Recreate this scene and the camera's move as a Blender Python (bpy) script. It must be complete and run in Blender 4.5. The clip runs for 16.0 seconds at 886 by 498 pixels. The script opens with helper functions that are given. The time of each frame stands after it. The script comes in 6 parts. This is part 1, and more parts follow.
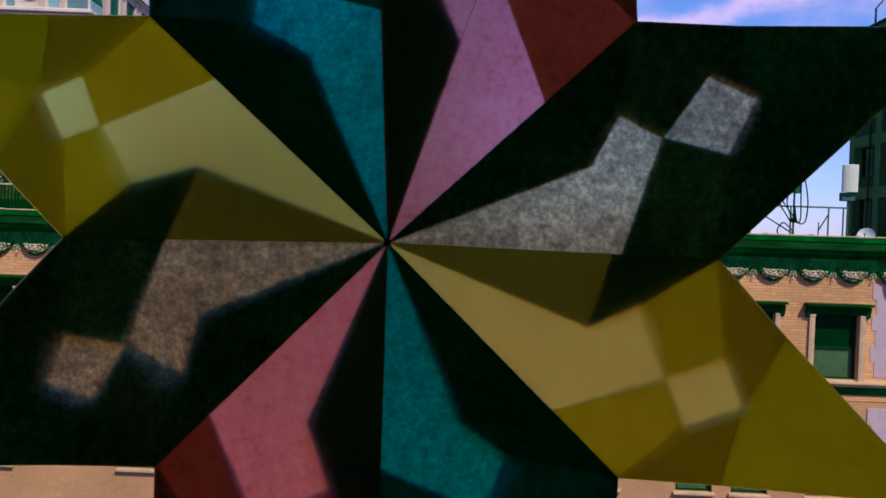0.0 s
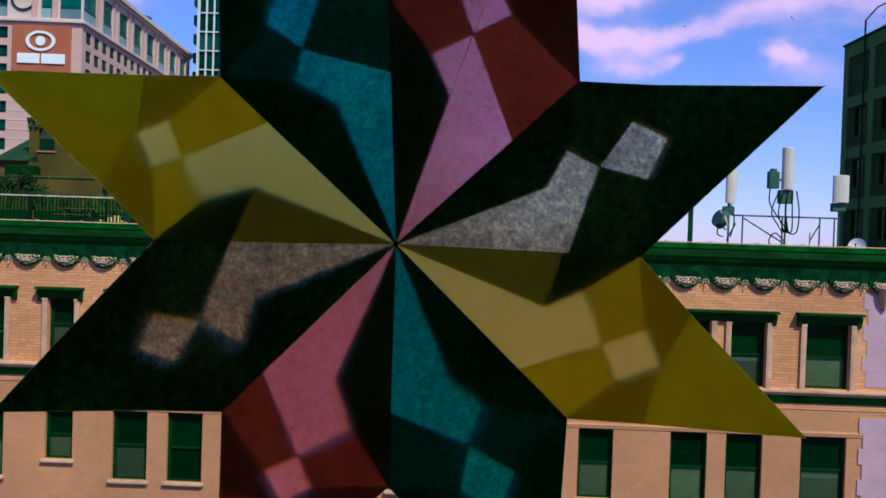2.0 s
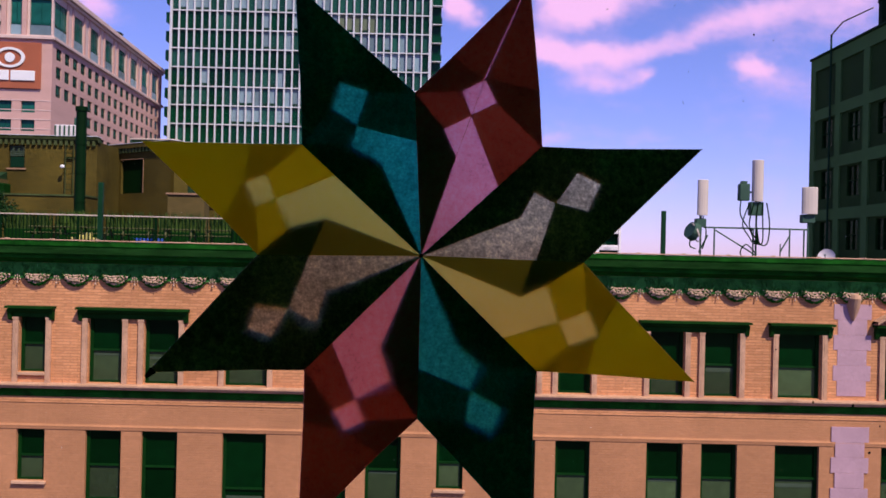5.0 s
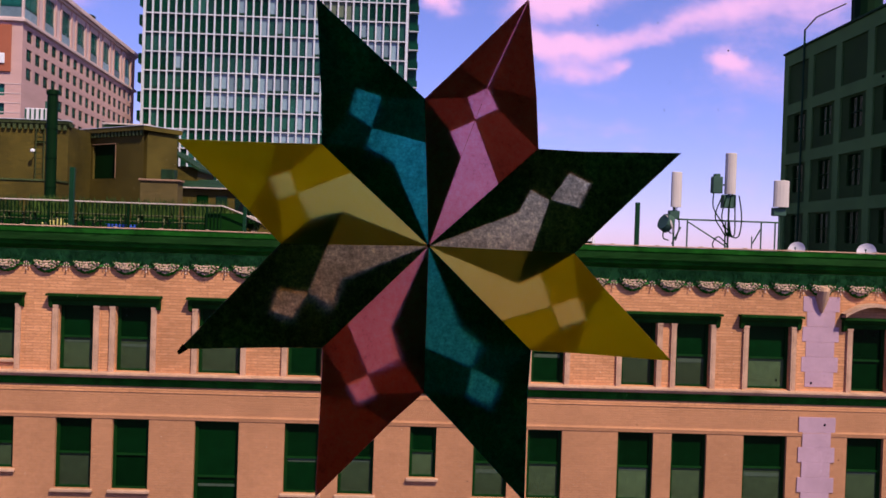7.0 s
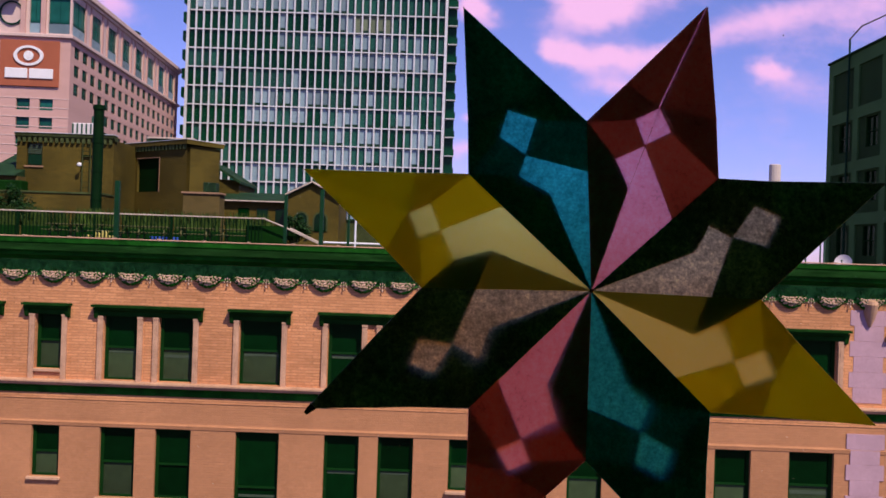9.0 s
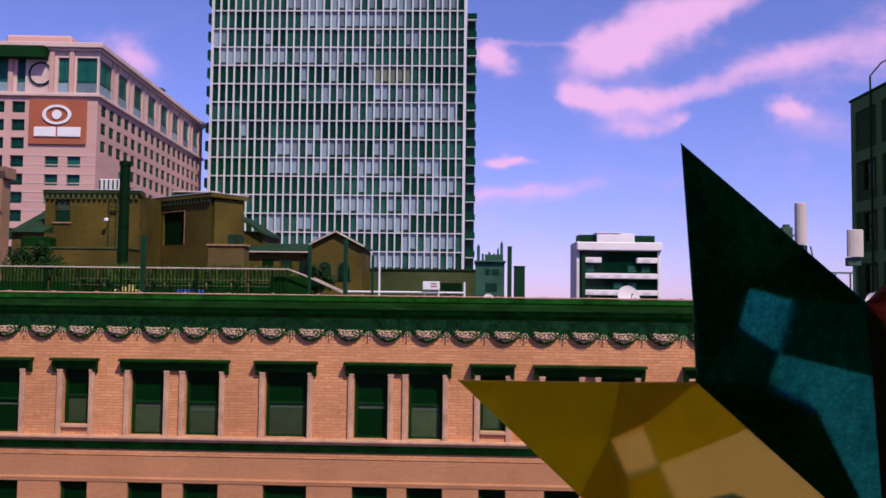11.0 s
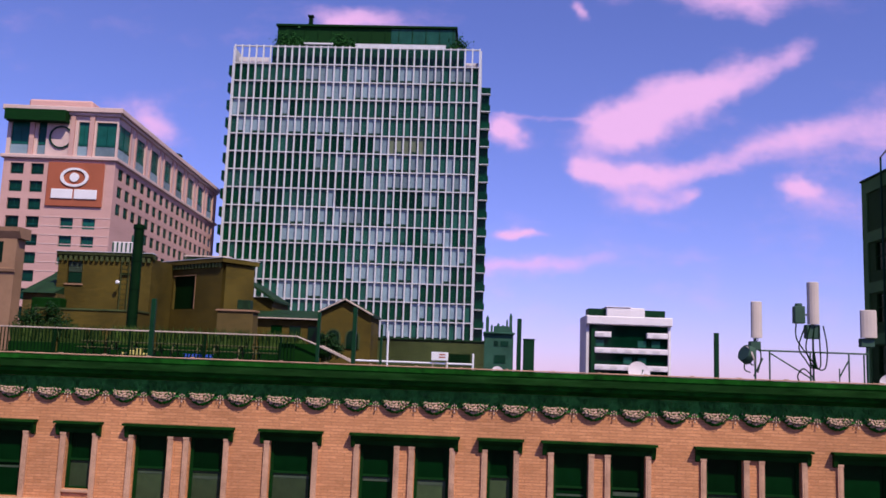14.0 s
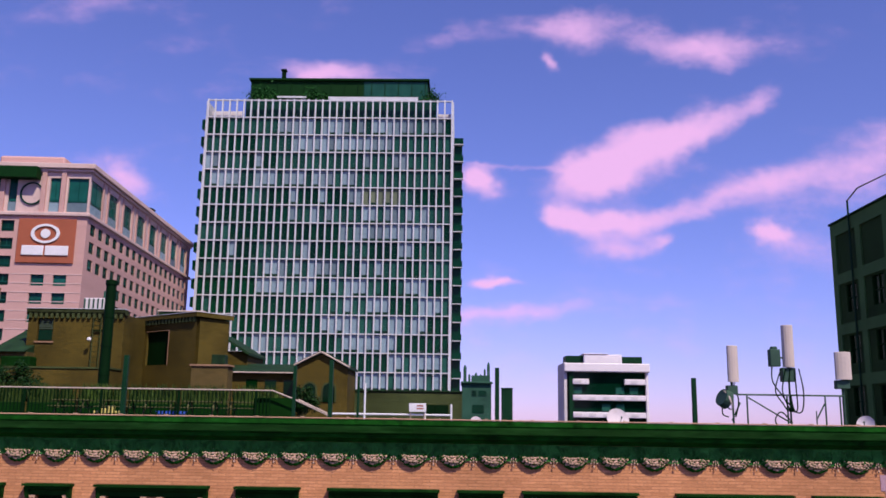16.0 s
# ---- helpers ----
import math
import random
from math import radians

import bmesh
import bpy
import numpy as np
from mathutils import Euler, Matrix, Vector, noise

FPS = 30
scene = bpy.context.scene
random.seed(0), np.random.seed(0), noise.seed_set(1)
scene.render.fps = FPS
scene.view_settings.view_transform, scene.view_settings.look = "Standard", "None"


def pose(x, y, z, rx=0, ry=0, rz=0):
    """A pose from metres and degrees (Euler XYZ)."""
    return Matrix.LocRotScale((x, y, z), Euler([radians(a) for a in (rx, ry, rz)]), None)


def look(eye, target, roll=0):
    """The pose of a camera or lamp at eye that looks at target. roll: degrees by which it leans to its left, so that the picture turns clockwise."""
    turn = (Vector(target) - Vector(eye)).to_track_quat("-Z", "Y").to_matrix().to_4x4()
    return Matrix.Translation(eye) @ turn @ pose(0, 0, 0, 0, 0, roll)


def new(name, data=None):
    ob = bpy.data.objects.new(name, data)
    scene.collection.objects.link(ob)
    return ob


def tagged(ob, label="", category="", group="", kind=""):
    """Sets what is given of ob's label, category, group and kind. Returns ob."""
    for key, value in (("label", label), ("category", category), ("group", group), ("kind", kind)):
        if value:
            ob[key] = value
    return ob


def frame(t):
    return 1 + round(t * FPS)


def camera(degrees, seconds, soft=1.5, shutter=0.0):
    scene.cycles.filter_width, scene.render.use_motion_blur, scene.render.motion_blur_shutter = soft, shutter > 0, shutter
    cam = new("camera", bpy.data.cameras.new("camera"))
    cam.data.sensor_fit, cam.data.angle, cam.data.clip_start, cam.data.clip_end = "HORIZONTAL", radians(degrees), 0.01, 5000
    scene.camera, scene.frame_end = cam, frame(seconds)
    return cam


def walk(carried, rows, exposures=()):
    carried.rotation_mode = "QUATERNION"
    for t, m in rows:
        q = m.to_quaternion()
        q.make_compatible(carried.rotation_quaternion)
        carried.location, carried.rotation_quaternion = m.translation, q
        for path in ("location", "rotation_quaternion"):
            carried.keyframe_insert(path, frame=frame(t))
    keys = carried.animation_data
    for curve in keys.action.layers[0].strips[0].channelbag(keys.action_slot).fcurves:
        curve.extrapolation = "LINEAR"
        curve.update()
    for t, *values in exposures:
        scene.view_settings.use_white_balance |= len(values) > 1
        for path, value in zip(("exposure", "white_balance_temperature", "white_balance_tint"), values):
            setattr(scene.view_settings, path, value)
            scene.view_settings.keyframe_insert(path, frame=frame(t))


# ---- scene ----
# camera and its way
FOV = 53.90
# seconds, x, y, z, pitch, roll, yaw
PATH = [
    (0.0, 0.0858, 0.0252, 19.9552, -1.56, -1.89, 1.72),
    (0.5, 0.0860, 0.0164, 19.9547, -1.46, -1.84, 1.69),
    (1.0, 0.0859, 0.0088, 19.9548, -1.60, -2.07, 1.74),
    (1.5, 0.0862, 0.0035, 19.9548, -1.70, -2.08, 1.65),
    (2.0, 0.0866, -0.0050, 19.9546, -0.86, -1.88, 1.26),
    (2.5, 0.0867, -0.0117, 19.9544, -0.47, -1.62, 1.22),
    (3.0, 0.0872, -0.0194, 19.9543, -0.29, -1.57, 1.67),
    (3.5, 0.0874, -0.0257, 19.9541, 0.25, -1.37, 2.03),
    (6.0, 0.0758, -0.0806, 19.9545, -0.38, -1.70, -2.02),
    (6.5, 0.0749, -0.0815, 19.9539, -0.69, -1.88, -2.15),
    (7.0, 0.0741, -0.0821, 19.9545, -0.53, -1.93, -2.03),
    (7.5, 0.0701, -0.0770, 19.9553, -0.19, -2.00, -1.13),
    (8.0, 0.0643, -0.0696, 19.9565, 0.13, -2.08, -0.22),
    (8.5, 0.0582, -0.0628, 19.9580, 0.14, -2.13, -0.03),
    (9.0, 0.0505, -0.0565, 19.9598, 0.19, -1.97, 0.49),
    (9.2, 0.0508, -0.0515, 19.9626, 0.60, -1.62, 1.10),
    (11.3, 0.0180, -0.0033, 19.9910, 3.55, -0.71, 2.05),
    (11.5, 0.0145, -0.0021, 19.9946, 3.85, -0.88, 2.08),
    (12.0, 0.0055, -0.0000, 19.9983, 4.87, -1.08, 2.38),
    (12.5, 0.0000, -0.0000, 20.0000, 5.90, -1.35, 2.71),
    (13.0, -0.0010, -0.0000, 20.0020, 6.53, -1.62, 3.09),
    (13.5, -0.0020, -0.0000, 20.0040, 7.01, -1.80, 3.14),
    (14.0, -0.0030, -0.0000, 20.0060, 7.78, -2.12, 2.55),
    (14.5, -0.0040, -0.0000, 20.0080, 8.99, -2.60, 2.05),
    (15.0, -0.0050, -0.0000, 20.0100, 10.32, -3.08, 0.34),
    (15.5, -0.0060, -0.0000, 20.0120, 10.90, -2.23, -0.01),
    (16.0, -0.0070, -0.0000, 20.0140, 11.08, -0.83, 1.13),
]

cam = camera(FOV, 16.0, soft=1.6)
walk(cam, [(t, pose(x, y, z, 90 + p, r, w)) for t, x, y, z, p, r, w in PATH],
     [(0, 0.2, 5700, -30), (2.5, 0.15, 5600, -22), (3.5, 0.15, 5950, -11), (6.0, 0.2, 6900, 5), (9.2, 0.12, 6950, 3),
      (11.3, 0.0, 6500, 7), (16.0, 0.05, 6500, 6)])

EYE = 20.0          # height of the eye over the street
FY = 26.0           # the facade across the street
STAR = Vector((0.0778, 0.1111, 19.9533))
STAR_R = 0.06

# ---------------------------------------------------------------- light
SUN_TO = Vector((0.48, -0.70, 1.05)).normalized()
sun = new("sun", bpy.data.lights.new("sun", "SUN"))
sun.data.energy, sun.data.angle, sun.data.color = 5.0, radians(0.55), (1.0, 0.89, 0.77)
sun.matrix_world = look(SUN_TO * 100, (0, 0, 0))


def make_world():
    w = bpy.data.worlds.new("sky")
    scene.world = w
    w.use_nodes = True
    nt = w.node_tree
    n, l = nt.nodes, nt.links
    n.clear()

    def math_node(op, a, b=None, c=None, clamp=False):
        m = n.new("ShaderNodeMath")
        m.operation, m.use_clamp = op, clamp
        for i, v in enumerate((a, b, c)):
            if v is None:
                continue
            if isinstance(v, (int, float)):
                m.inputs[i].default_value = v
            else:
                l.new(v, m.inputs[i])
        return m.outputs[0]

    sky = n.new("ShaderNodeTexSky")
    sky.sky_type, sky.sun_disc = "NISHITA", False
    sky.sun_elevation = math.asin(SUN_TO.z)
    sky.sun_rotation = math.atan2(SUN_TO.x, SUN_TO.y)
    sky.air_density, sky.dust_density, sky.ozone_density = 1.0, 0.15, 3.5
    hue = n.new("ShaderNodeMix")
    hue.data_type, hue.blend_type = "RGBA", "MULTIPLY"
    hue.inputs[0].default_value = 1.0
    l.new(sky.outputs[0], hue.inputs[6])
    geo = n.new("ShaderNodeTexCoord")
    sep = n.new("ShaderNodeSeparateXYZ")
    l.new(geo.outputs["Generated"], sep.inputs[0])
    ay = math_node("MAXIMUM", math_node("ABSOLUTE", sep.outputs[1]), 0.05)
    u, v = math_node("DIVIDE", sep.outputs[0], ay), math_node("DIVIDE", sep.outputs[2], ay)
    height = n.new("ShaderNodeMapRange")
    height.inputs["From Max"].default_value = 0.35
    l.new(v, height.inputs[0])
    tint = n.new("ShaderNodeMix")
    tint.data_type = "RGBA"
    l.new(height.outputs[0], tint.inputs[0])
    tint.inputs[6].default_value, tint.inputs[7].default_value = HAZE_TINT, SKY_TINT
    l.new(tint.outputs[2], hue.inputs[7])
    flat = n.new("ShaderNodeCombineXYZ")
    l.new(u, flat.inputs[0])
    l.new(v, flat.inputs[1])

    def fbm(scale, detail, rough, stretch=(1, 1, 1), offset=(0, 0, 0)):
        mp = n.new("ShaderNodeMapping")
        mp.inputs["Scale"].default_value, mp.inputs["Location"].default_value = stretch, offset
        l.new(flat.outputs[0], mp.inputs[0])
        t = n.new("ShaderNodeTexNoise")
        t.inputs["Scale"].default_value, t.inputs["Detail"].default_value, t.inputs["Roughness"].default_value = scale, detail, rough
        l.new(mp.outputs[0], t.inputs["Vector"])
        return t.outputs

    # clouds: soft drifts, warped by noise
    warp = fbm(9.0, 4.0, 0.6)["Color"]
    ws = n.new("ShaderNodeSeparateColor")
    l.new(warp, ws.inputs[0])
    wu = math_node("ADD", u, math_node("MULTIPLY", math_node("SUBTRACT", ws.outputs[0], 0.5), 0.085))
    wv = math_node("ADD", v, math_node("MULTIPLY", math_node("SUBTRACT", ws.outputs[1], 0.5), 0.06))
    total = None
    for cx, cy, rx, ry, turn, k in CLOUDS:
        c, s = math.cos(radians(turn)), math.sin(radians(turn))
        du, dv = math_node("SUBTRACT", wu, cx), math_node("SUBTRACT", wv, cy)
        a = math_node("ADD", math_node("MULTIPLY", du, c / rx), math_node("MULTIPLY", dv, s / rx))
        b = math_node("SUBTRACT", math_node("MULTIPLY", dv, c / ry), math_node("MULTIPLY", du, s / ry))
        q = math_node("ADD", math_node("MULTIPLY", a, a), math_node("MULTIPLY", b, b))
        e = math_node("MULTIPLY", math_node("POWER", 2.718, math_node("MULTIPLY", q, -1.0)), k * 1.1)
        total = e if total is None else math_node("ADD", total, e)
    grain = fbm(13.0, 8.0, 0.62, (0.7, 1.25, 1))["Fac"]
    veil = fbm(3.0, 5.0, 0.55, (0.5, 1.3, 1), (3.1, 0.4, 0))["Fac"]
    dens = math_node("ADD", total, math_node("MULTIPLY", math_node("SUBTRACT", veil, 0.52), 0.9))
    dens = math_node("ADD", dens, math_node("MULTIPLY", math_node("SUBTRACT", grain, 0.5), 1.35))
    mask = n.new("ShaderNodeMapRange")
    mask.interpolation_type = "SMOOTHSTEP"
    mask.inputs["From Min"].default_value, mask.inputs["From Max"].default_value = 0.02, 1.05
    l.new(dens, mask.inputs[0])
    mix = n.new("ShaderNodeMix")
    mix.data_type = "RGBA"
    l.new(math_node("MULTIPLY", mask.outputs[0], 0.9), mix.inputs[0])
    l.new(hue.outputs[2], mix.inputs[6])
    mix.inputs[7].default_value = CLOUD_COL
    bg = n.new("ShaderNodeBackground")
    l.new(mix.outputs[2], bg.inputs[0])
    bg.inputs[1].default_value = SKY_K
    out = n.new("ShaderNodeOutputWorld")
    l.new(bg.outputs[0], out.inputs[0])


SKY_K = 0.14
SKY_TINT = (0.82, 0.65, 1.18, 1)
HAZE_TINT = (0.77, 0.57, 1.20, 1)
CLOUD_COL = (7.2, 3.8, 6.9, 1)
# cloud drifts: place, half-sizes, turn, weight
CLOUDS = [
    (0.225, 0.325, 0.095, 0.030, 24, 1.15), (0.150, 0.297, 0.045, 0.027, 14, 0.95), (0.330, 0.371, 0.07, 0.016, 22, 0.5),
    (0.118, 0.238, 0.026, 0.013, 4, 1.2), (0.170, 0.232, 0.045, 0.016, 2, 0.8), (0.240, 0.240, 0.07, 0.015, 8, 0.55),
    (0.340, 0.268, 0.09, 0.019, 18, 0.55), (0.470, 0.305, 0.09, 0.028, 20, 0.5), (0.190, 0.204, 0.05, 0.011, 0, 0.5),
    (0.236, 0.213, 0.018, 0.007, 0, 0.6), (0.360, 0.213, 0.026, 0.013, -4, 1.0), (0.019, 0.279, 0.022, 0.019, 0, 1.2),
    (0.038, 0.159, 0.022, 0.006, 0, 0.9), (0.050, 0.118, 0.085, 0.011, 3, 0.6), (0.060, 0.299, 0.06, 0.004, -3, 0.3),
    (0.130, 0.478, 0.07, 0.024, 4, 0.8), (0.098, 0.424, 0.014, 0.011, -40, 0.75), (0.280, 0.452, 0.11, 0.024, -5, 0.7),
    (-0.155, 0.418, 0.055, 0.018, -4, 0.9), (-0.405, 0.278, 0.045, 0.019, -28, 0.8), (-0.020, 0.455, 0.05, 0.018, 6, 0.35),
    (0.230, 0.140, 0.05, 0.010, 0, 0.25), (0.450, 0.190, 0.12, 0.035, 0, 0.25), (0.600, 0.300, 0.14, 0.060, 0, 0.5),
]
make_world()


# ---------------------------------------------------------------- materials
def socket(nt, kind, **values):
    node = nt.nodes.new(kind)
    for k, v in values.items():
        node.inputs[k.replace("_", " ")].default_value = v
    return node


def mat(name, col, rough=0.7, var=0.25, scale=1.0, fine=12.0, bump=0.15, metal=0.0, spec=0.15, rnd=0.0, stain=None, stretch=(1, 1, 1)):
    """A surface with broad stains and fine grain, in metres."""
    m = bpy.data.materials.new(name)
    m.use_nodes = True
    nt = m.node_tree
    n, l = nt.nodes, nt.links
    b = n["Principled BSDF"]
    b.inputs["Roughness"].default_value, b.inputs["Metallic"].default_value = rough, metal
    b.inputs["Specular IOR Level"].default_value = spec
    tc = n.new("ShaderNodeTexCoord")
    mp = n.new("ShaderNodeMapping")
    mp.inputs["Scale"].default_value = stretch
    l.new(tc.outputs["Object"], mp.inputs[0])
    big = socket(nt, "ShaderNodeTexNoise", Scale=scale, Detail=6.0, Roughness=0.6)
    small = socket(nt, "ShaderNodeTexNoise", Scale=fine, Detail=4.0, Roughness=0.65)
    l.new(mp.outputs[0], big.inputs["Vector"])
    l.new(mp.outputs[0], small.inputs["Vector"])
    r1 = socket(nt, "ShaderNodeMapRange", From_Min=0.3, From_Max=0.7, To_Min=1 - var, To_Max=1 + var * 0.6)
    r2 = socket(nt, "ShaderNodeMapRange", From_Min=0.3, From_Max=0.7, To_Min=1 - var * 0.6, To_Max=1 + var * 0.5)
    l.new(big.outputs["Fac"], r1.inputs[0])
    l.new(small.outputs["Fac"], r2.inputs[0])
    mu = n.new("ShaderNodeMath")
    mu.operation = "MULTIPLY"
    l.new(r1.outputs[0], mu.inputs[0])
    l.new(r2.outputs[0], mu.inputs[1])
    last = mu.outputs[0]
    if rnd:
        oi = n.new("ShaderNodeObjectInfo")
        r3 = socket(nt, "ShaderNodeMapRange", To_Min=1 - rnd, To_Max=1 + rnd)
        l.new(oi.outputs["Random"], r3.inputs[0])
        m2 = n.new("ShaderNodeMath")
        m2.operation = "MULTIPLY"
        l.new(last, m2.inputs[0])
        l.new(r3.outputs[0], m2.inputs[1])
        last = m2.outputs[0]
    base = n.new("ShaderNodeMix")
    base.data_type = "RGBA"
    base.inputs[6].default_value = (*col, 1)
    base.inputs[7].default_value = (*(stain or col), 1)
    if stain:
        rs = socket(nt, "ShaderNodeMapRange", From_Min=0.48, From_Max=0.72)
        st = socket(nt, "ShaderNodeTexNoise", Scale=scale * 1.7, Detail=8.0, Roughness=0.7)
        l.new(mp.outputs[0], st.inputs["Vector"])
        l.new(st.outputs["Fac"], rs.inputs[0])
        l.new(rs.outputs[0], base.inputs[0])
    else:
        base.inputs[0].default_value = 0.0
    sc = n.new("ShaderNodeVectorMath")
    sc.operation = "SCALE"
    l.new(base.outputs[2], sc.inputs[0])
    l.new(last, sc.inputs["Scale"])
    l.new(sc.outputs[0], b.inputs["Base Color"])
    rr = socket(nt, "ShaderNodeMapRange", From_Min=0.3, From_Max=0.7, To_Min=max(0.03, rough - 0.08), To_Max=min(1, rough + 0.08))
    l.new(small.outputs["Fac"], rr.inputs[0])
    l.new(rr.outputs[0], b.inputs["Roughness"])
    if bump:
        bp = socket(nt, "ShaderNodeBump", Strength=bump, Distance=0.02)
        l.new(small.outputs["Fac"], bp.inputs["Height"])
        l.new(bp.outputs[0], b.inputs["Normal"])
    return m


def brick_mat(name, c1, c2, mortar, w=0.3, h=0.085, gap=0.012, var=0.25, scale=0.35, axis="X"):
    """Coursed brick, one course h high."""
    m = mat(name, (1, 1, 1), 0.85, var, scale, 9.0, 0.0)
    nt = m.node_tree
    n, l = nt.nodes, nt.links
    b = n["Principled BSDF"]
    tc = n.new("ShaderNodeTexCoord")
    sep = n.new("ShaderNodeSeparateXYZ")
    l.new(tc.outputs["Object"], sep.inputs[0])
    cmb = n.new("ShaderNodeCombineXYZ")
    ad = n.new("ShaderNodeMath")
    l.new(sep.outputs["X"], ad.inputs[0])
    l.new(sep.outputs["Y"], ad.inputs[1])
    l.new(ad.outputs[0], cmb.inputs[0])
    l.new(sep.outputs["Z"], cmb.inputs[1])
    br = socket(nt, "ShaderNodeTexBrick", Color1=(*c1, 1), Color2=(*c2, 1), Mortar=(*mortar, 1), Scale=1.0, Bias=0.0)
    br.inputs["Mortar Size"].default_value = gap
    br.inputs["Brick Width"].default_value, br.inputs["Row Height"].default_value = w, h
    l.new(cmb.outputs[0], br.inputs["Vector"])
    old = b.inputs["Base Color"].links[0].from_node
    l.new(br.outputs["Color"], old.inputs[0])
    bp = socket(nt, "ShaderNodeBump", Strength=0.5, Distance=0.02)
    bp.invert = True
    l.new(br.outputs["Fac"], bp.inputs["Height"])
    l.new(bp.outputs[0], b.inputs["Normal"])
    return m


def glass_mat(name, col, rough=0.06, var=0.35, rnd=0.35):
    """A window pane backed by a dark room: dark body, glossy skin."""
    return mat(name, col, rough, var, 0.4, 2.5, 0.03, 0.0, 0.12, rnd)


def clear_mat(name):
    m = bpy.data.materials.new(name)
    m.use_nodes = True
    nt = m.node_tree
    nt.nodes.clear()
    tr = nt.nodes.new("ShaderNodeBsdfTransparent")
    tr.inputs[0].default_value = (0.97, 0.985, 0.975, 1)
    gl = nt.nodes.new("ShaderNodeBsdfGlossy")
    gl.inputs["Roughness"].default_value = 0.03
    fr = nt.nodes.new("ShaderNodeFresnel")
    fr.inputs[0].default_value = 1.2
    mx = nt.nodes.new("ShaderNodeMixShader")
    out = nt.nodes.new("ShaderNodeOutputMaterial")
    nt.links.new(fr.outputs[0], mx.inputs[0])
    nt.links.new(tr.outputs[0], mx.inputs[1])
    nt.links.new(gl.outputs[0], mx.inputs[2])
    nt.links.new(mx.outputs[0], out.inputs[0])
    return m


def paper_mat(name, thru, front=0.35, mottle=0.3):
    """Kite paper: thru is what it lets through, with cloudy fibres."""
    m = bpy.data.materials.new(name)
    m.use_nodes = True
    nt = m.node_tree
    n, l = nt.nodes, nt.links
    n.clear()
    tc = n.new("ShaderNodeTexCoord")
    a = socket(nt, "ShaderNodeTexNoise", Scale=620.0, Detail=5.0, Roughness=0.7)
    b = socket(nt, "ShaderNodeTexNoise", Scale=1700.0, Detail=3.0, Roughness=0.6)
    c = socket(nt, "ShaderNodeTexNoise", Scale=95.0, Detail=4.0, Roughness=0.6)
    prod = None
    for node, k in ((a, mottle), (b, mottle * 0.7), (c, mottle * 0.6)):
        l.new(tc.outputs["Object"], node.inputs["Vector"])
        r = socket(nt, "ShaderNodeMapRange", From_Min=0.3, From_Max=0.7, To_Min=1 - k, To_Max=1 + k)
        l.new(node.outputs["Fac"], r.inputs[0])
        if prod is None:
            prod = r.outputs[0]
        else:
            mu = n.new("ShaderNodeMath")
            mu.operation = "MULTIPLY"
            l.new(prod, mu.inputs[0])
            l.new(r.outputs[0], mu.inputs[1])
            prod = mu.outputs[0]
    sc = n.new("ShaderNodeVectorMath")
    sc.operation = "SCALE"
    sc.inputs[0].default_value = thru
    l.new(prod, sc.inputs["Scale"])
    cap = n.new("ShaderNodeVectorMath")
    cap.operation = "MINIMUM"
    cap.inputs[1].default_value = (0.98, 0.98, 0.98)
    l.new(sc.outputs[0], cap.inputs[0])
    sc = cap
    t1 = n.new("ShaderNodeBsdfTranslucent")
    t2 = n.new("ShaderNodeBsdfRefraction")
    t2.inputs["Roughness"].default_value, t2.inputs["IOR"].default_value = 0.55, 1.3
    l.new(sc.outputs[0], t1.inputs[0])
    l.new(sc.outputs[0], t2.inputs[0])
    t = n.new("ShaderNodeMixShader")
    t.inputs[0].default_value = 0.45
    l.new(t1.outputs[0], t.inputs[1])
    l.new(t2.outputs[0], t.inputs[2])
    d = n.new("ShaderNodeBsdfDiffuse")
    d.inputs[0].default_value = (*[x * front * 0.5 for x in thru], 1)
    bp = socket(nt, "ShaderNodeBump", Strength=0.15, Distance=0.0004)
    l.new(a.outputs["Fac"], bp.inputs["Height"])
    l.new(bp.outputs[0], d.inputs["Normal"])
    add = n.new("ShaderNodeAddShader")
    l.new(t.outputs[0], add.inputs[0])
    l.new(d.outputs[0], add.inputs[1])
    out = n.new("ShaderNodeOutputMaterial")
    l.new(add.outputs[0], out.inputs[0])
    return m


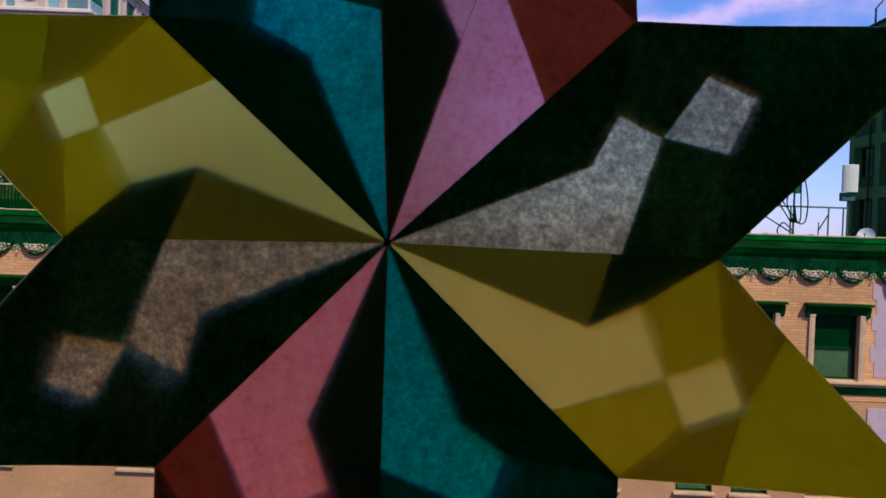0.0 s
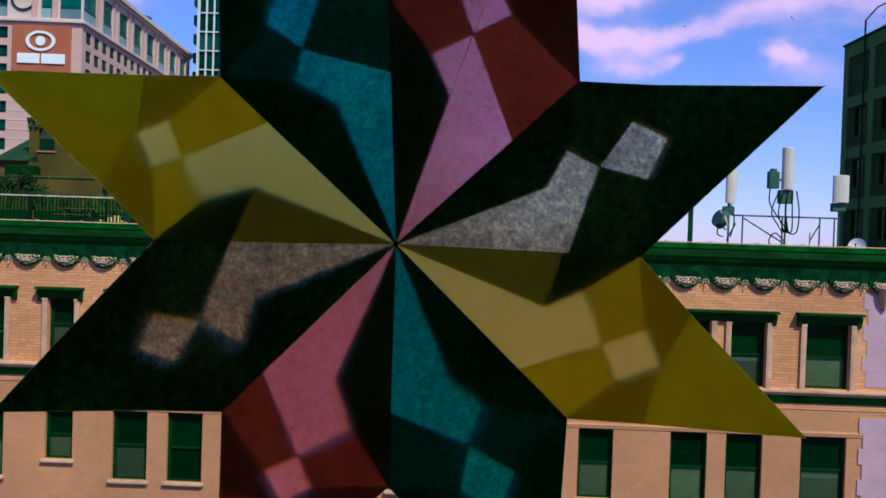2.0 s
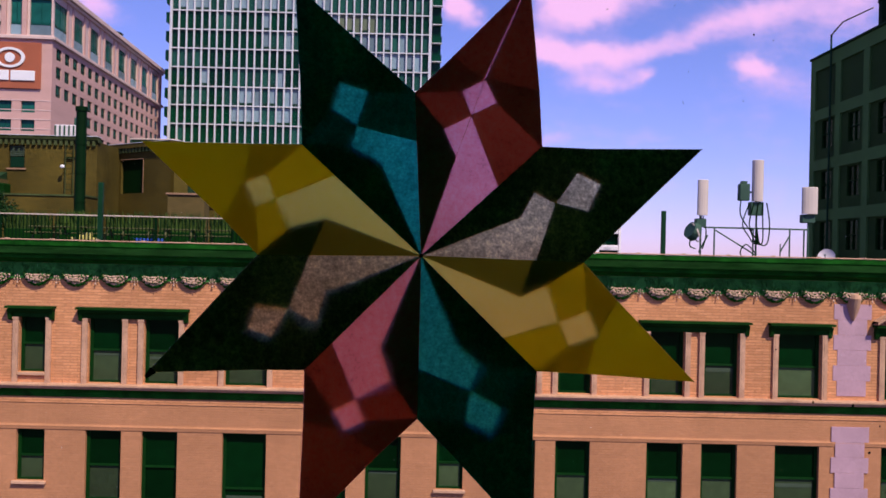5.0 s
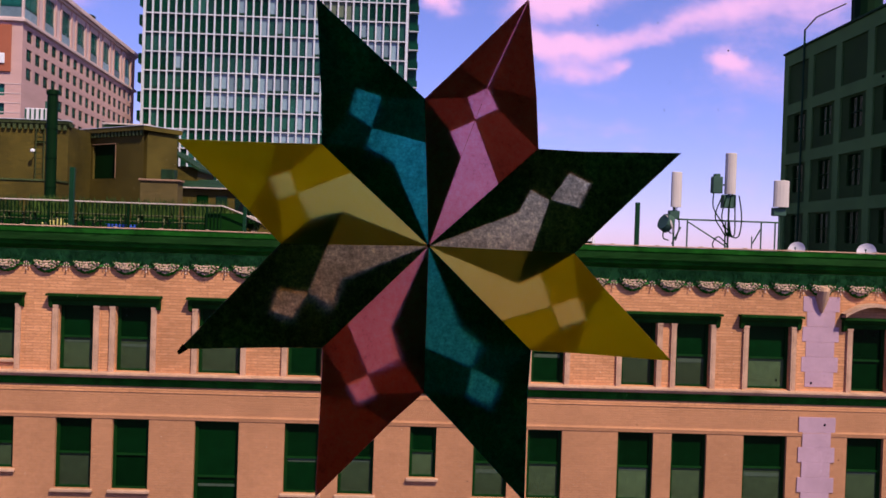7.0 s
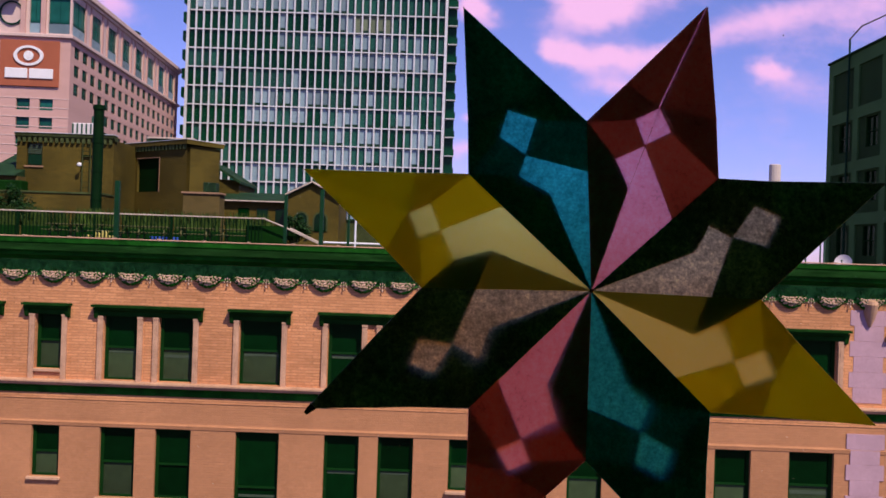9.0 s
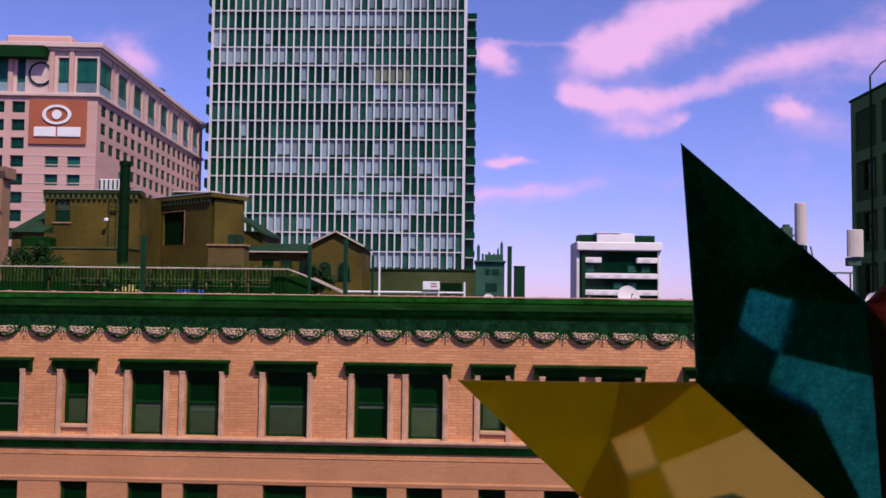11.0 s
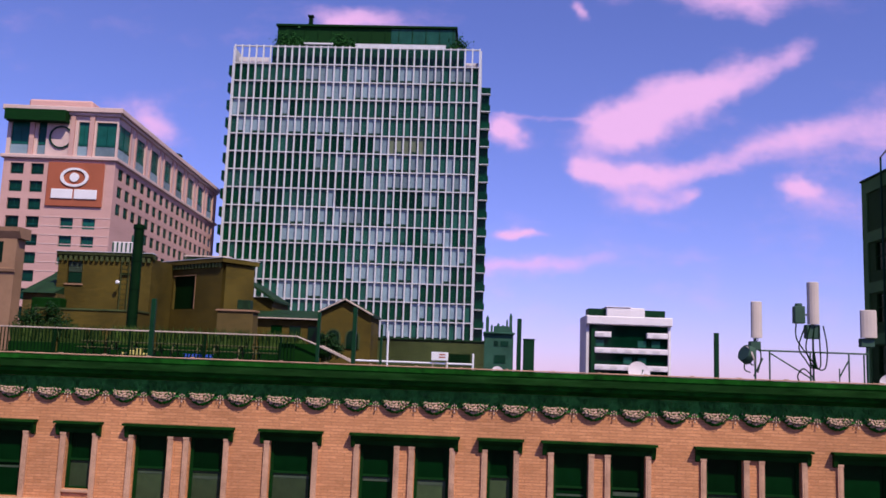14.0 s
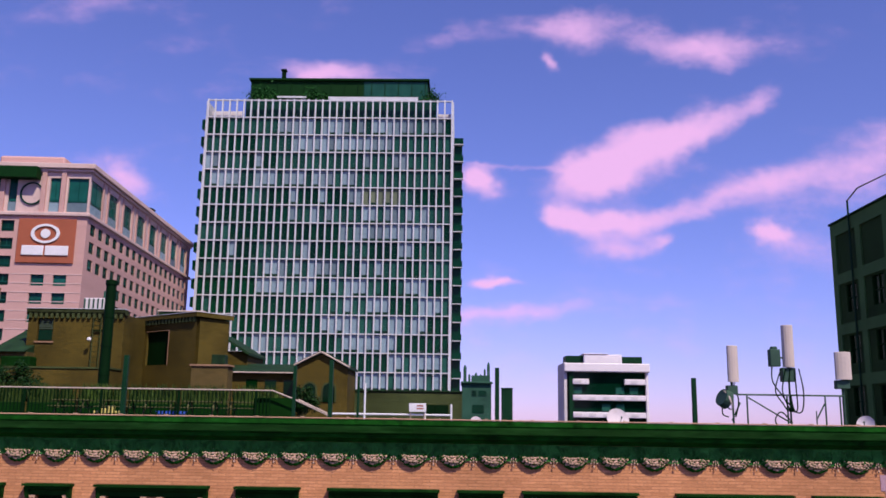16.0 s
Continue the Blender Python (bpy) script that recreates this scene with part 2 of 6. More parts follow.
M = {
    "brick": brick_mat("buff_brick", (0.68, 0.292, 0.145), (0.55, 0.225, 0.108), (0.43, 0.185, 0.09), w=0.44, h=0.088, gap=0.010),
    "brick_low": brick_mat("buff_brick_plain", (0.49, 0.212, 0.108), (0.455, 0.195, 0.10), (0.40, 0.172, 0.09), w=0.24, h=0.078, gap=0.007, var=0.18),
    "stone": mat("pink_limestone", (0.54, 0.30, 0.20), 0.8, 0.25, 1.2, 14, 0.2, stain=(0.40, 0.21, 0.14)),
    "quoin": mat("lilac_limestone", (0.46, 0.27, 0.33), 0.8, 0.16, 1.2, 14, 0.2),
    "copper": mat("verdigris_copper", (0.013, 0.098, 0.010), 0.85, 0.55, 1.4, 9, 0.35, spec=0.05, stain=(0.002, 0.018, 0.002)),
    "copper_frieze": mat("verdigris_leafwork", (0.055, 0.22, 0.045), 0.85, 0.6, 2.2, 11, 0.4, spec=0.05, stain=(0.008, 0.045, 0.006)),
    "hood": mat("blackened_copper", (0.008, 0.040, 0.006), 0.85, 0.5, 1.4, 9, 0.3, spec=0.05),
    "copper_pale": mat("pale_verdigris", (0.022, 0.085, 0.016), 0.8, 0.5, 1.2, 8, 0.3, spec=0.05, stain=(0.006, 0.04, 0.004), stretch=(0.5, 1, 2)),
    "terracotta": mat("weathered_terracotta", (0.60, 0.37, 0.28), 0.85, 0.3, 5.0, 22, 0.4, stain=(0.16, 0.13, 0.07)),
    "frame_green": mat("dark_green_paint", (0.003, 0.03, 0.004), 0.6, 0.3, 2, 15, 0.1, spec=0.1),
    "pane": glass_mat("dark_window_glass", (0.001, 0.015, 0.003)),
    "screen": mat("matt_grey_green_pane", (0.045, 0.068, 0.030), 0.6, 0.35, 0.9, 8, 0.05, rnd=0.45),
    "blind": mat("pale_window_blind", (0.055, 0.075, 0.05), 0.6, 0.2, 1, 8, 0.05),
    "roof_tar": mat("roof_tar", (0.03, 0.04, 0.03), 0.9, 0.3, 0.5, 6, 0.3),
    "asphalt": mat("asphalt", (0.05, 0.05, 0.05), 0.9, 0.3, 0.2, 8, 0.3),
    "concrete_white": mat("white_concrete", (0.60, 0.57, 0.62), 0.75, 0.12, 0.3, 3, 0.1),
    "tower_dark": glass_mat("tower_green_glass", (0.002, 0.030, 0.014), 0.08),
    "tower_mid": glass_mat("tower_grey_green_glass", (0.015, 0.066, 0.050), 0.15, 0.25, 0.4),
    "tower_light": mat("tower_pane_with_curtain", (0.18, 0.24, 0.29), 0.3, 0.15, 0.4, 3, 0.0, rnd=0.35),
    "tower_ochre": mat("tower_pane_with_ochre_curtain", (0.13, 0.15, 0.10), 0.4, 0.15, 0.4, 3, 0.0, rnd=0.2),
    "spandrel": mat("tower_vent_panel", (0.012, 0.045, 0.028), 0.4, 0.3, 0.5, 4, 0.1, rnd=0.6),
    "hotel": mat("pink_precast", (0.54, 0.31, 0.285), 0.8, 0.12, 0.12, 2, 0.1, stretch=(0.3, 0.3, 3)),
    "hotel_trim": mat("pale_pink_precast", (0.61, 0.42, 0.395), 0.8, 0.12, 0.2, 2, 0.1),
    "hotel_glass": glass_mat("teal_hotel_glass", (0.010, 0.085, 0.070), 0.08),
    "hotel_glass_dark": glass_mat("dark_hotel_glass", (0.002, 0.030, 0.018), 0.08),
    "sign_brown": mat("rust_sign_panel", (0.36, 0.10, 0.055), 0.6, 0.12, 0.3, 3, 0.05),
    "sign_white": mat("white_sign_enamel", (0.74, 0.68, 0.72), 0.4, 0.05, 0.5, 4, 0.0),
    "brown_brick": brick_mat("brown_brick", (0.128, 0.080, 0.013), (0.090, 0.060, 0.010), (0.055, 0.046, 0.012), var=0.4),
    "tan_brick": brick_mat("tan_brick", (0.155, 0.098, 0.034), (0.115, 0.075, 0.026), (0.08, 0.06, 0.022), var=0.3),
    "dark_brick": brick_mat("mossy_dark_brick", (0.060, 0.075, 0.022), (0.042, 0.056, 0.018), (0.085, 0.09, 0.04), var=0.5),
    "tan_stucco": mat("tan_stucco", (0.29, 0.16, 0.10), 0.85, 0.2, 0.4, 5, 0.2),
    "shrub_leaf": mat("shrub_leaf", (0.008, 0.034, 0.004), 0.6, 0.5, 3.0, 20, 0.1, stain=(0.006, 0.02, 0.003)),
    "slate": mat("green_grey_slate", (0.015, 0.040, 0.015), 0.75, 0.6, 1.6, 7, 0.5),
    "black_iron": mat("black_iron", (0.002, 0.015, 0.003), 0.6, 0.3, 2, 12, 0.1, spec=0.06),
    "rail_metal": mat("pale_rail", (0.52, 0.39, 0.33), 0.5, 0.25, 1, 9, 0.1),
    "green_post": mat("green_painted_steel", (0.006, 0.036, 0.014), 0.5, 0.25, 1, 9, 0.1, spec=0.1),
    "deck_dark": mat("dark_deck_planter", (0.004, 0.028, 0.003), 0.8, 0.4, 1, 6, 0.3, spec=0.05),
    "leaf": mat("planter_leaves", (0.045, 0.075, 0.012), 0.7, 0.5, 1, 8, 0.0, rnd=0.3),
    "leaf_dark": mat("roof_garden_leaves", (0.016, 0.085, 0.014), 0.7, 0.5, 1, 8, 0.0),
    "wood": mat("weathered_bench_wood", (0.11, 0.10, 0.045), 0.7, 0.3, 2, 12, 0.1),
    "cushion": mat("yellow_cushion", (0.62, 0.50, 0.16), 0.8, 0.2, 2, 12, 0.1),
    "blue": mat("blue_plastic", (0.06, 0.13, 0.62), 0.4, 0.1, 2, 12, 0.0),
    "antenna": mat("pale_antenna_plastic", (0.56, 0.44, 0.41), 0.45, 0.1, 1.2, 9, 0.03),
    "radio": mat("grey_radio_box", (0.045, 0.085, 0.062), 0.5, 0.25, 2, 9, 0.1),
    "dish": mat("white_dish", (0.66, 0.55, 0.59), 0.45, 0.08, 2, 9, 0.0),
    "office_white": mat("white_office_panel", (0.80, 0.69, 0.74), 0.6, 0.08, 0.3, 3, 0.05),
    "office_grey": mat("grey_office_side", (0.66, 0.57, 0.60), 0.7, 0.1, 0.3, 3, 0.05),
    "grey_frame": mat("grey_concrete_frame", (0.088, 0.165, 0.046), 0.8, 0.2, 0.5, 5, 0.2),
    "infill": brick_mat("grey_brown_brick", (0.032, 0.068, 0.013), (0.027, 0.058, 0.011), (0.027, 0.056, 0.011), var=0.3),
    "far_stone": mat("grey_green_stone", (0.030, 0.085, 0.058), 0.8, 0.3, 0.4, 3, 0.2),
    "plaster": mat("interior_plaster", (0.35, 0.35, 0.33), 0.9, 0.08, 0.7, 12, 0.1),
    "boards": mat("interior_boards", (0.12, 0.08, 0.05), 0.6, 0.3, 1, 12, 0.2, stretch=(0.3, 3, 1)),
    "white_paint": mat("white_window_paint", (0.7, 0.7, 0.68), 0.5, 0.1, 2, 14, 0.1),
    "clear": clear_mat("clear_window_glass"),
    "speck": mat("window_grime", (0.015, 0.015, 0.03), 0.9, 0.3, 60, 500, 0.0),
}


# ---------------------------------------------------------------- mesh tools
def box(bm, x0, x1, y0, y1, z0, z1):
    v = [bm.verts.new((x, y, z)) for x in (x0, x1) for y in (y0, y1) for z in (z0, z1)]
    for q in ((0, 1, 3, 2), (4, 6, 7, 5), (0, 4, 5, 1), (2, 3, 7, 6), (0, 2, 6, 4), (1, 5, 7, 3)):
        bm.faces.new([v[i] for i in q])
    return bm


def bevelled(bm, w):
    bmesh.ops.bevel(bm, geom=bm.edges[:], offset=w, segments=1, affect="EDGES", clamp_overlap=True)
    return bm


def tube(bm, a, b, r, r2=None, seg=8):
    a, b = Vector(a), Vector(b)
    m = Matrix.Translation((a + b) / 2) @ (b - a).to_track_quat("Z", "Y").to_matrix().to_4x4()
    bmesh.ops.create_cone(bm, cap_ends=True, segments=seg, radius1=r, radius2=r if r2 is None else r2, depth=(b - a).length, matrix=m)
    return bm


def ball(bm, c, r, flat=(1, 1, 1), sub=1, turn=0.0):
    m = Matrix.Translation(c) @ Matrix.Rotation(turn, 4, "Y") @ Matrix.Diagonal((r * flat[0], r * flat[1], r * flat[2], 1))
    bmesh.ops.create_icosphere(bm, subdivisions=sub, radius=1, matrix=m)
    return bm


def profile(bm, pts, x0, x1):
    """A moulding: pts are (y, z) round a closed outline, drawn along x."""
    a = [bm.verts.new((x0, y, z)) for y, z in pts]
    b = [bm.verts.new((x1, y, z)) for y, z in pts]
    k = len(pts)
    for i in range(k):
        bm.faces.new((a[i], a[(i + 1) % k], b[(i + 1) % k], b[i]))
    bm.faces.new(a[::-1])
    bm.faces.new(b)
    return bm


def pierced(bm, x0, x1, z0, z1, y, depth, holes):
    """A wall front at y with rectangular holes (x0, x1, z0, z1) and reveals of that depth, and a back."""
    xs = sorted({x0, x1, *[h[0] for h in holes], *[h[1] for h in holes]})
    zs = sorted({z0, z1, *[h[2] for h in holes], *[h[3] for h in holes]})
    vs = {}

    def vert(p):
        k = tuple(round(c, 5) for c in p)
        if k not in vs:
            vs[k] = bm.verts.new(p)
        return vs[k]

    for a, b in zip(xs, xs[1:]):
        for c, d in zip(zs, zs[1:]):
            mx, mz = (a + b) / 2, (c + d) / 2
            if any(h[0] < mx < h[1] and h[2] < mz < h[3] for h in holes):
                continue
            bm.faces.new([vert((a, y, c)), vert((b, y, c)), vert((b, y, d)), vert((a, y, d))])
    for h in holes:
        a, b, c, d = h[:4]
        ring = [(a, c), (b, c), (b, d), (a, d)]
        for (xa, za), (xb, zb) in zip(ring, ring[1:] + ring[:1]):
            bm.faces.new([bm.verts.new(p) for p in ((xa, y, za), (xb, y, zb), (xb, y + depth, zb), (xa, y + depth, za))])
    return bm


def mesh_of(name, bm, materials, smooth=False):
    bmesh.ops.recalc_face_normals(bm, faces=bm.faces[:])
    me = bpy.data.meshes.new(name)
    bm.to_mesh(me)
    bm.free()
    for m in materials if isinstance(materials, (list, tuple)) else [materials]:
        me.materials.append(m)
    if smooth:
        for p in me.polygons:
            p.use_smooth = True
    return me


def part(name, bm, material, parent=None, label="", smooth=False, at=None):
    ob = new(name, mesh_of(name, bm, material, smooth))
    if parent is not None:
        ob.parent = parent
    if at is not None:
        ob.matrix_basis = at
    if label:
        ob["label"] = label
    return ob


def again(ob, parent, at):
    """One more object on the same mesh, with the children's meshes too."""
    o = ob.copy()
    scene.collection.objects.link(o)
    o.parent, o.matrix_basis = parent, at
    for c in ob.children:
        k = c.copy()
        scene.collection.objects.link(k)
        k.parent = o
    return o


def thing(name, at, label, category, group="", kind=""):
    ob = new(name)
    ob.matrix_basis = Matrix.Translation(at) if isinstance(at, (tuple, Vector)) else at
    ob.empty_display_size = 0.2
    return tagged(ob, label, category, group, kind)


NB = bmesh.new
rng = random.Random(7)


def uv(u, v, depth):
    return Vector((u * depth, depth, EYE + v * depth))


# ---------------------------------------------------------------- the ground and the room
tagged(part("ground", box(NB(), -2500, 2500, -2500, 2500, -0.5, 0.0), M["asphalt"]), "dark asphalt street and city ground", "ground", kind="structure")

GY = STAR.y + 0.006      # inner face of the window glass
RX0, RX1, RY0, RZ0, RZ1 = -1.9, 2.1, -4.2, 18.62, 21.45
bm = NB()
hole = (-0.75, 0.95, 19.25, 21.05)
pierced(bm, RX0 - 0.2, RX1 + 0.2, 18.4, 21.7, GY - 0.07, 0.36, [hole])
pierced(bm, RX0 - 0.2, RX1 + 0.2, 0.0, 21.7, GY + 0.29, 0.0, [hole])
tagged(part("wall_north", bm, M["plaster"]), "grey plastered window wall of a dim room", "wall", kind="structure")
for name, dims in (("wall_south", (RX0 - 0.2, RX1 + 0.2, RY0 - 0.2, RY0, 18.4, 21.7)), ("wall_west", (RX0 - 0.2, RX0, RY0, GY - 0.075, 18.4, 21.7)),
                   ("wall_east", (RX1, RX1 + 0.2, RY0, GY - 0.075, 18.4, 21.7))):
    tagged(part(name, box(NB(), *dims), M["plaster"]), "plain grey plastered room wall", "wall", kind="structure")
tagged(part("floor", box(NB(), RX0, RX1, RY0, GY - 0.075, 18.4, RZ0), M["boards"]), "dark wooden room floor", "floor", kind="structure")
tagged(part("ceiling", box(NB(), RX0, RX1, RY0, GY - 0.075, RZ1, 21.7), M["plaster"]), "plain plastered ceiling", "ceiling", kind="structure")
win = thing("window_1", (0, 0, 0), "large single-pane window with a white painted frame", "window", kind="structure")
x0, x1, z0, z1 = hole
bm = NB()
for d in ((x0, x0 + 0.06, GY - 0.03, GY + 0.05, z0, z1), (x1 - 0.06, x1, GY - 0.03, GY + 0.05, z0, z1),
          (x0 + 0.06, x1 - 0.06, GY - 0.03, GY + 0.05, z0, z0 + 0.06), (x0 + 0.06, x1 - 0.06, GY - 0.03, GY + 0.05, z1 - 0.06, z1)):
    box(bm, *d)
part("window_frame", bm, M["white_paint"], win)
part("window_sill", bevelled(box(NB(), x0 - 0.05, x1 + 0.05, GY - 0.2, GY - 0.075, z0 - 0.045, z0 - 0.003), 0.008), M["white_paint"], win)
pane = part("pane", box(NB(), x0 + 0.055, x1 - 0.055, GY, GY + 0.004, z0 + 0.055, z1 - 0.055), M["clear"], win, "clear dusty glass")
pane.visible_shadow = False
# grime spots on the pane
r2 = random.Random(31)
bm = NB()
for i in range(90):
    x, z = r2.uniform(0.085, 0.24), r2.uniform(19.83, 20.02)
    r = 0.0001 + 0.00028 * r2.random() ** 4
    v = [bm.verts.new((x + r * r2.uniform(0.6, 1.2) * math.cos(k), GY - 0.0006, z + r * r2.uniform(0.6, 1.3) * math.sin(k))) for k in (0, 1.05, 2.1, 3.14, 4.2, 5.25)]
    bm.faces.new(v)
dm = NB()
for i in range(420):
    x, z = r2.uniform(-0.02, 0.18), r2.uniform(19.88, 19.972)
    r = 0.00002 + 0.00005 * r2.random() ** 2
    dm.faces.new([dm.verts.new((x + r * r2.uniform(0.6, 1.3) * math.cos(k), GY - 0.0008, z + r * r2.uniform(0.6, 1.3) * math.sin(k))) for k in (0, 1.05, 2.1, 3.14, 4.2, 5.25)])
tagged(part("window_dust", dm, paper_mat("pale_dust", (0.75, 0.8, 0.78))), "fine pale dust specks on the window glass", "dust", kind="stuff")
tagged(part("window_grime", bm, M["speck"]), "scattered dark grime spots on the window glass", "dirt", kind="stuff")


# ---------------------------------------------------------------- the paper star
def make_star():
    star = thing("paper_star", STAR, "eight-pointed folded paper star, yellow, teal, pink and grey, on glass", "paper star")
    # what one, two, three and more sheets let through, and the strip that the neighbour covers
    papers = {
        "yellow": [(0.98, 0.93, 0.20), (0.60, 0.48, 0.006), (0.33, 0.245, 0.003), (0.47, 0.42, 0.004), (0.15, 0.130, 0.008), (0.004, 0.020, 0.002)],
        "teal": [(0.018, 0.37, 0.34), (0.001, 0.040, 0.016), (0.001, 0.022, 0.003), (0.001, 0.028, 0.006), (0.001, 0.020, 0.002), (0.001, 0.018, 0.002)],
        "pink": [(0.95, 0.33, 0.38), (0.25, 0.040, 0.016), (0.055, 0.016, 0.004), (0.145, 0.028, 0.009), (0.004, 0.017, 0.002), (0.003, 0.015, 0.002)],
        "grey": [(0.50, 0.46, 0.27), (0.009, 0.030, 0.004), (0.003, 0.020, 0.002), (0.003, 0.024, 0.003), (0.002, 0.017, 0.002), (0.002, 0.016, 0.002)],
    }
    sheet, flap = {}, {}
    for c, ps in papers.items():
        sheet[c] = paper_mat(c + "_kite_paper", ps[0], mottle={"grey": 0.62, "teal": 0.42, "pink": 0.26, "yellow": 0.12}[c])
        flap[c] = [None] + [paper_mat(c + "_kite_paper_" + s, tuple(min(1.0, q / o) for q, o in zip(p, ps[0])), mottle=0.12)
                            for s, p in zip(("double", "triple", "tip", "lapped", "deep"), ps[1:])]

    def pol(r, a, axis):
        w = radians(axis[0] + a / 22.5 * (axis[0] - axis[1] if a < 0 else axis[2] - axis[0]))
        return Vector((STAR_R * r * math.cos(w), 0, STAR_R * r * math.sin(w)))

    # the hand-folded points stray a little from even eighths
    AXES = (22.1, 69.8, 116.2, 159.0, 204.4, 247.6, 292.4, 336.6)
    TIPS = (1.0, 0.978, 0.995, 1.0, 0.985, 1.015, 1.013, 1.0)
    SPOKES = (43.4, 93.4, 138.3, 181.0, 225.7, 270.0, 316.3, 359.0)
    EDGE = (0.385, 0.347, 0.383, 0.394, 0.372, 0.415, 0.378, 0.388)
    PEAK = ((0.357, 0.4), (0.35, 2.0), (0.338, -1.4), (0.343, 1.0), (0.346, -1.6), (0.335, -0.2), (0.328, 1.0), (0.36, 2.4))
    GAP = ((0.436, 9.1), (0.432, 10.9), (0.435, 7.8), (0.449, 10.2), (0.427, 10.3), (0.434, 10.3), (0.412, 7.4), (0.431, 11.4))
    CROSS = ((0.483, 0.6), (0.497, 1.7), (0.484, 1.3), (0.521, 0.9), (0.476, -1.3), (0.526, -0.8), (0.478, -0.9), (0.508, -0.8))
    FAR = ((0.648, 1.0), (0.628, 1.4), (0.641, 0.3), (0.637, -0.3), (0.631, -0.2), (0.640, 0.0), (0.643, 0.3), (0.646, 0.4))
    LOW = ((0.577, -5.8), (0.570, -4.2), (0.578, -6.9), (0.585, -6.3), (0.576, -6.5), (0.594, -6.6), (0.574, -6.1), (0.578, -7.4))
    HIGH = ((0.592, 7.6), (0.569, 7.2), (0.575, 6.4), (0.579, 5.6), (0.574, 5.8), (0.586, 5.0), (0.579, 6.6), (0.588, 6.6))
    # how far the inner corners of the folds spring towards the pane, in metres
    SPRING = (0.0006, 0.0005, 0.0010, 0.0011, 0.0020, 0.0014, 0.0015, 0.0009)
    LOOSE = {"P": 0.55, "G": 1.0, "X": 0.35, "cm": 0.45, "cp": 0.55, "c1": 0.4, "ca": 0.4, "cb": 0.4}
    CREASES = {1: ("X P", "c1 X")}
    order = ["grey", "pink", "teal", "yellow", "grey", "pink", "teal", "yellow"]
    for i, c in enumerate(order):
        axis, tip, lo, hi = AXES[i], TIPS[i], SPOKES[i - 1], SPOKES[i]
        if lo > axis:
            lo -= 360
        P = {
            "O": (0.0, 0), "E": (EDGE[i], -22.5), "X": CROSS[i], "G": GAP[i],
            "P": PEAK[i], "F": (0.372, 22.5), "c1": FAR[i], "cm": LOW[i], "cp": HIGH[i],
            "Tm": (0.676, -12.0), "Tp": (0.670, 12.0), "Vm": (0.543, -22.5), "Vp": (0.543, 22.5), "T": (tip, 0),
            "Ta": (tip, -0.12), "Tb": (tip, 0.12), "ca": (FAR[i][0], FAR[i][1] - 0.45), "cb": (FAR[i][0], FAR[i][1] + 0.45),
        }
        petal_axis = (axis, lo, hi)

        def build(names, name, parent, dy, material, label=""):
            bm2, vs = NB(), {}
            for loop_names in names:
                loop = []
                for q in loop_names.split():
                    if q not in vs:
                        p = pol(*P[q], petal_axis)
                        # the folded tips spring a little from the pane
                        p.y = dy - 0.0012 * max(0.0, P[q][0] - 0.6) + (SPRING[i] * LOOSE.get(q, 0.0) if dy > 0 else 0.0)
                        vs[q] = bm2.verts.new(p)
                    loop.append(vs[q])
                bm2.faces.new(loop)
            if dy > 0:
                mid = sum((q.co for q in vs.values()), Vector()) / len(vs)
                for q in vs.values():
                    q.co = mid + (q.co - mid) * 1.022
            return part(name, bm2, material, parent, label)

        ob = build(["O E X P", "E Vm Tm X", "X Tm T Tp", "X Tp Vp P", "O P Vp"], "petal", star, 0.0, sheet[c], "folded %s kite paper petal" % c)
        open_tip = c == "pink" and i == 1
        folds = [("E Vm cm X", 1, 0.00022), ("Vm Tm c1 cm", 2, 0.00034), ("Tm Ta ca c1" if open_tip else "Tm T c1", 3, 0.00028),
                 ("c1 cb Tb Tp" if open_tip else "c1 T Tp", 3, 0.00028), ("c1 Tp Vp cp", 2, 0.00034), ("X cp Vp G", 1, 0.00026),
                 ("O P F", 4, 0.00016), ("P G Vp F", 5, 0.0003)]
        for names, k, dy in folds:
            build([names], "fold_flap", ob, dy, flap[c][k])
        for names in CREASES.get(i, ()):
            qa, qb = (pol(*P[q], petal_axis) for q in names.split())
            across = (qb - qa).cross(Vector((0, 1, 0))).normalized() * 0.00006
            b2 = NB()
            b2.faces.new([b2.verts.new(v + Vector((0, -0.00006, 0))) for v in (qa + across, qb + across * 0.4, qb - across * 0.4, qa - across)])
            part("crease", b2, flap[c][1], ob, "faint pressed crease")
        if c == "grey" and i == 4:
            b2 = NB()
            t = pol(tip, 0, petal_axis)
            tube(b2, t + Vector((0.0012, -0.0006, 0.0005)), t + Vector((-0.0002, -0.0008, -0.0009)), 0.0008, 0.0004, 6)
            q = part("curled_tip", b2, flap[c][2], ob, "curled dark paper tip")
    # the knot of folded corners in the middle
    part("centre_fold", ball(NB(), (0, -0.0002, 0), 0.00045, (1, 0.3, 1)), flap["pink"][1], star)
    return star


make_star()


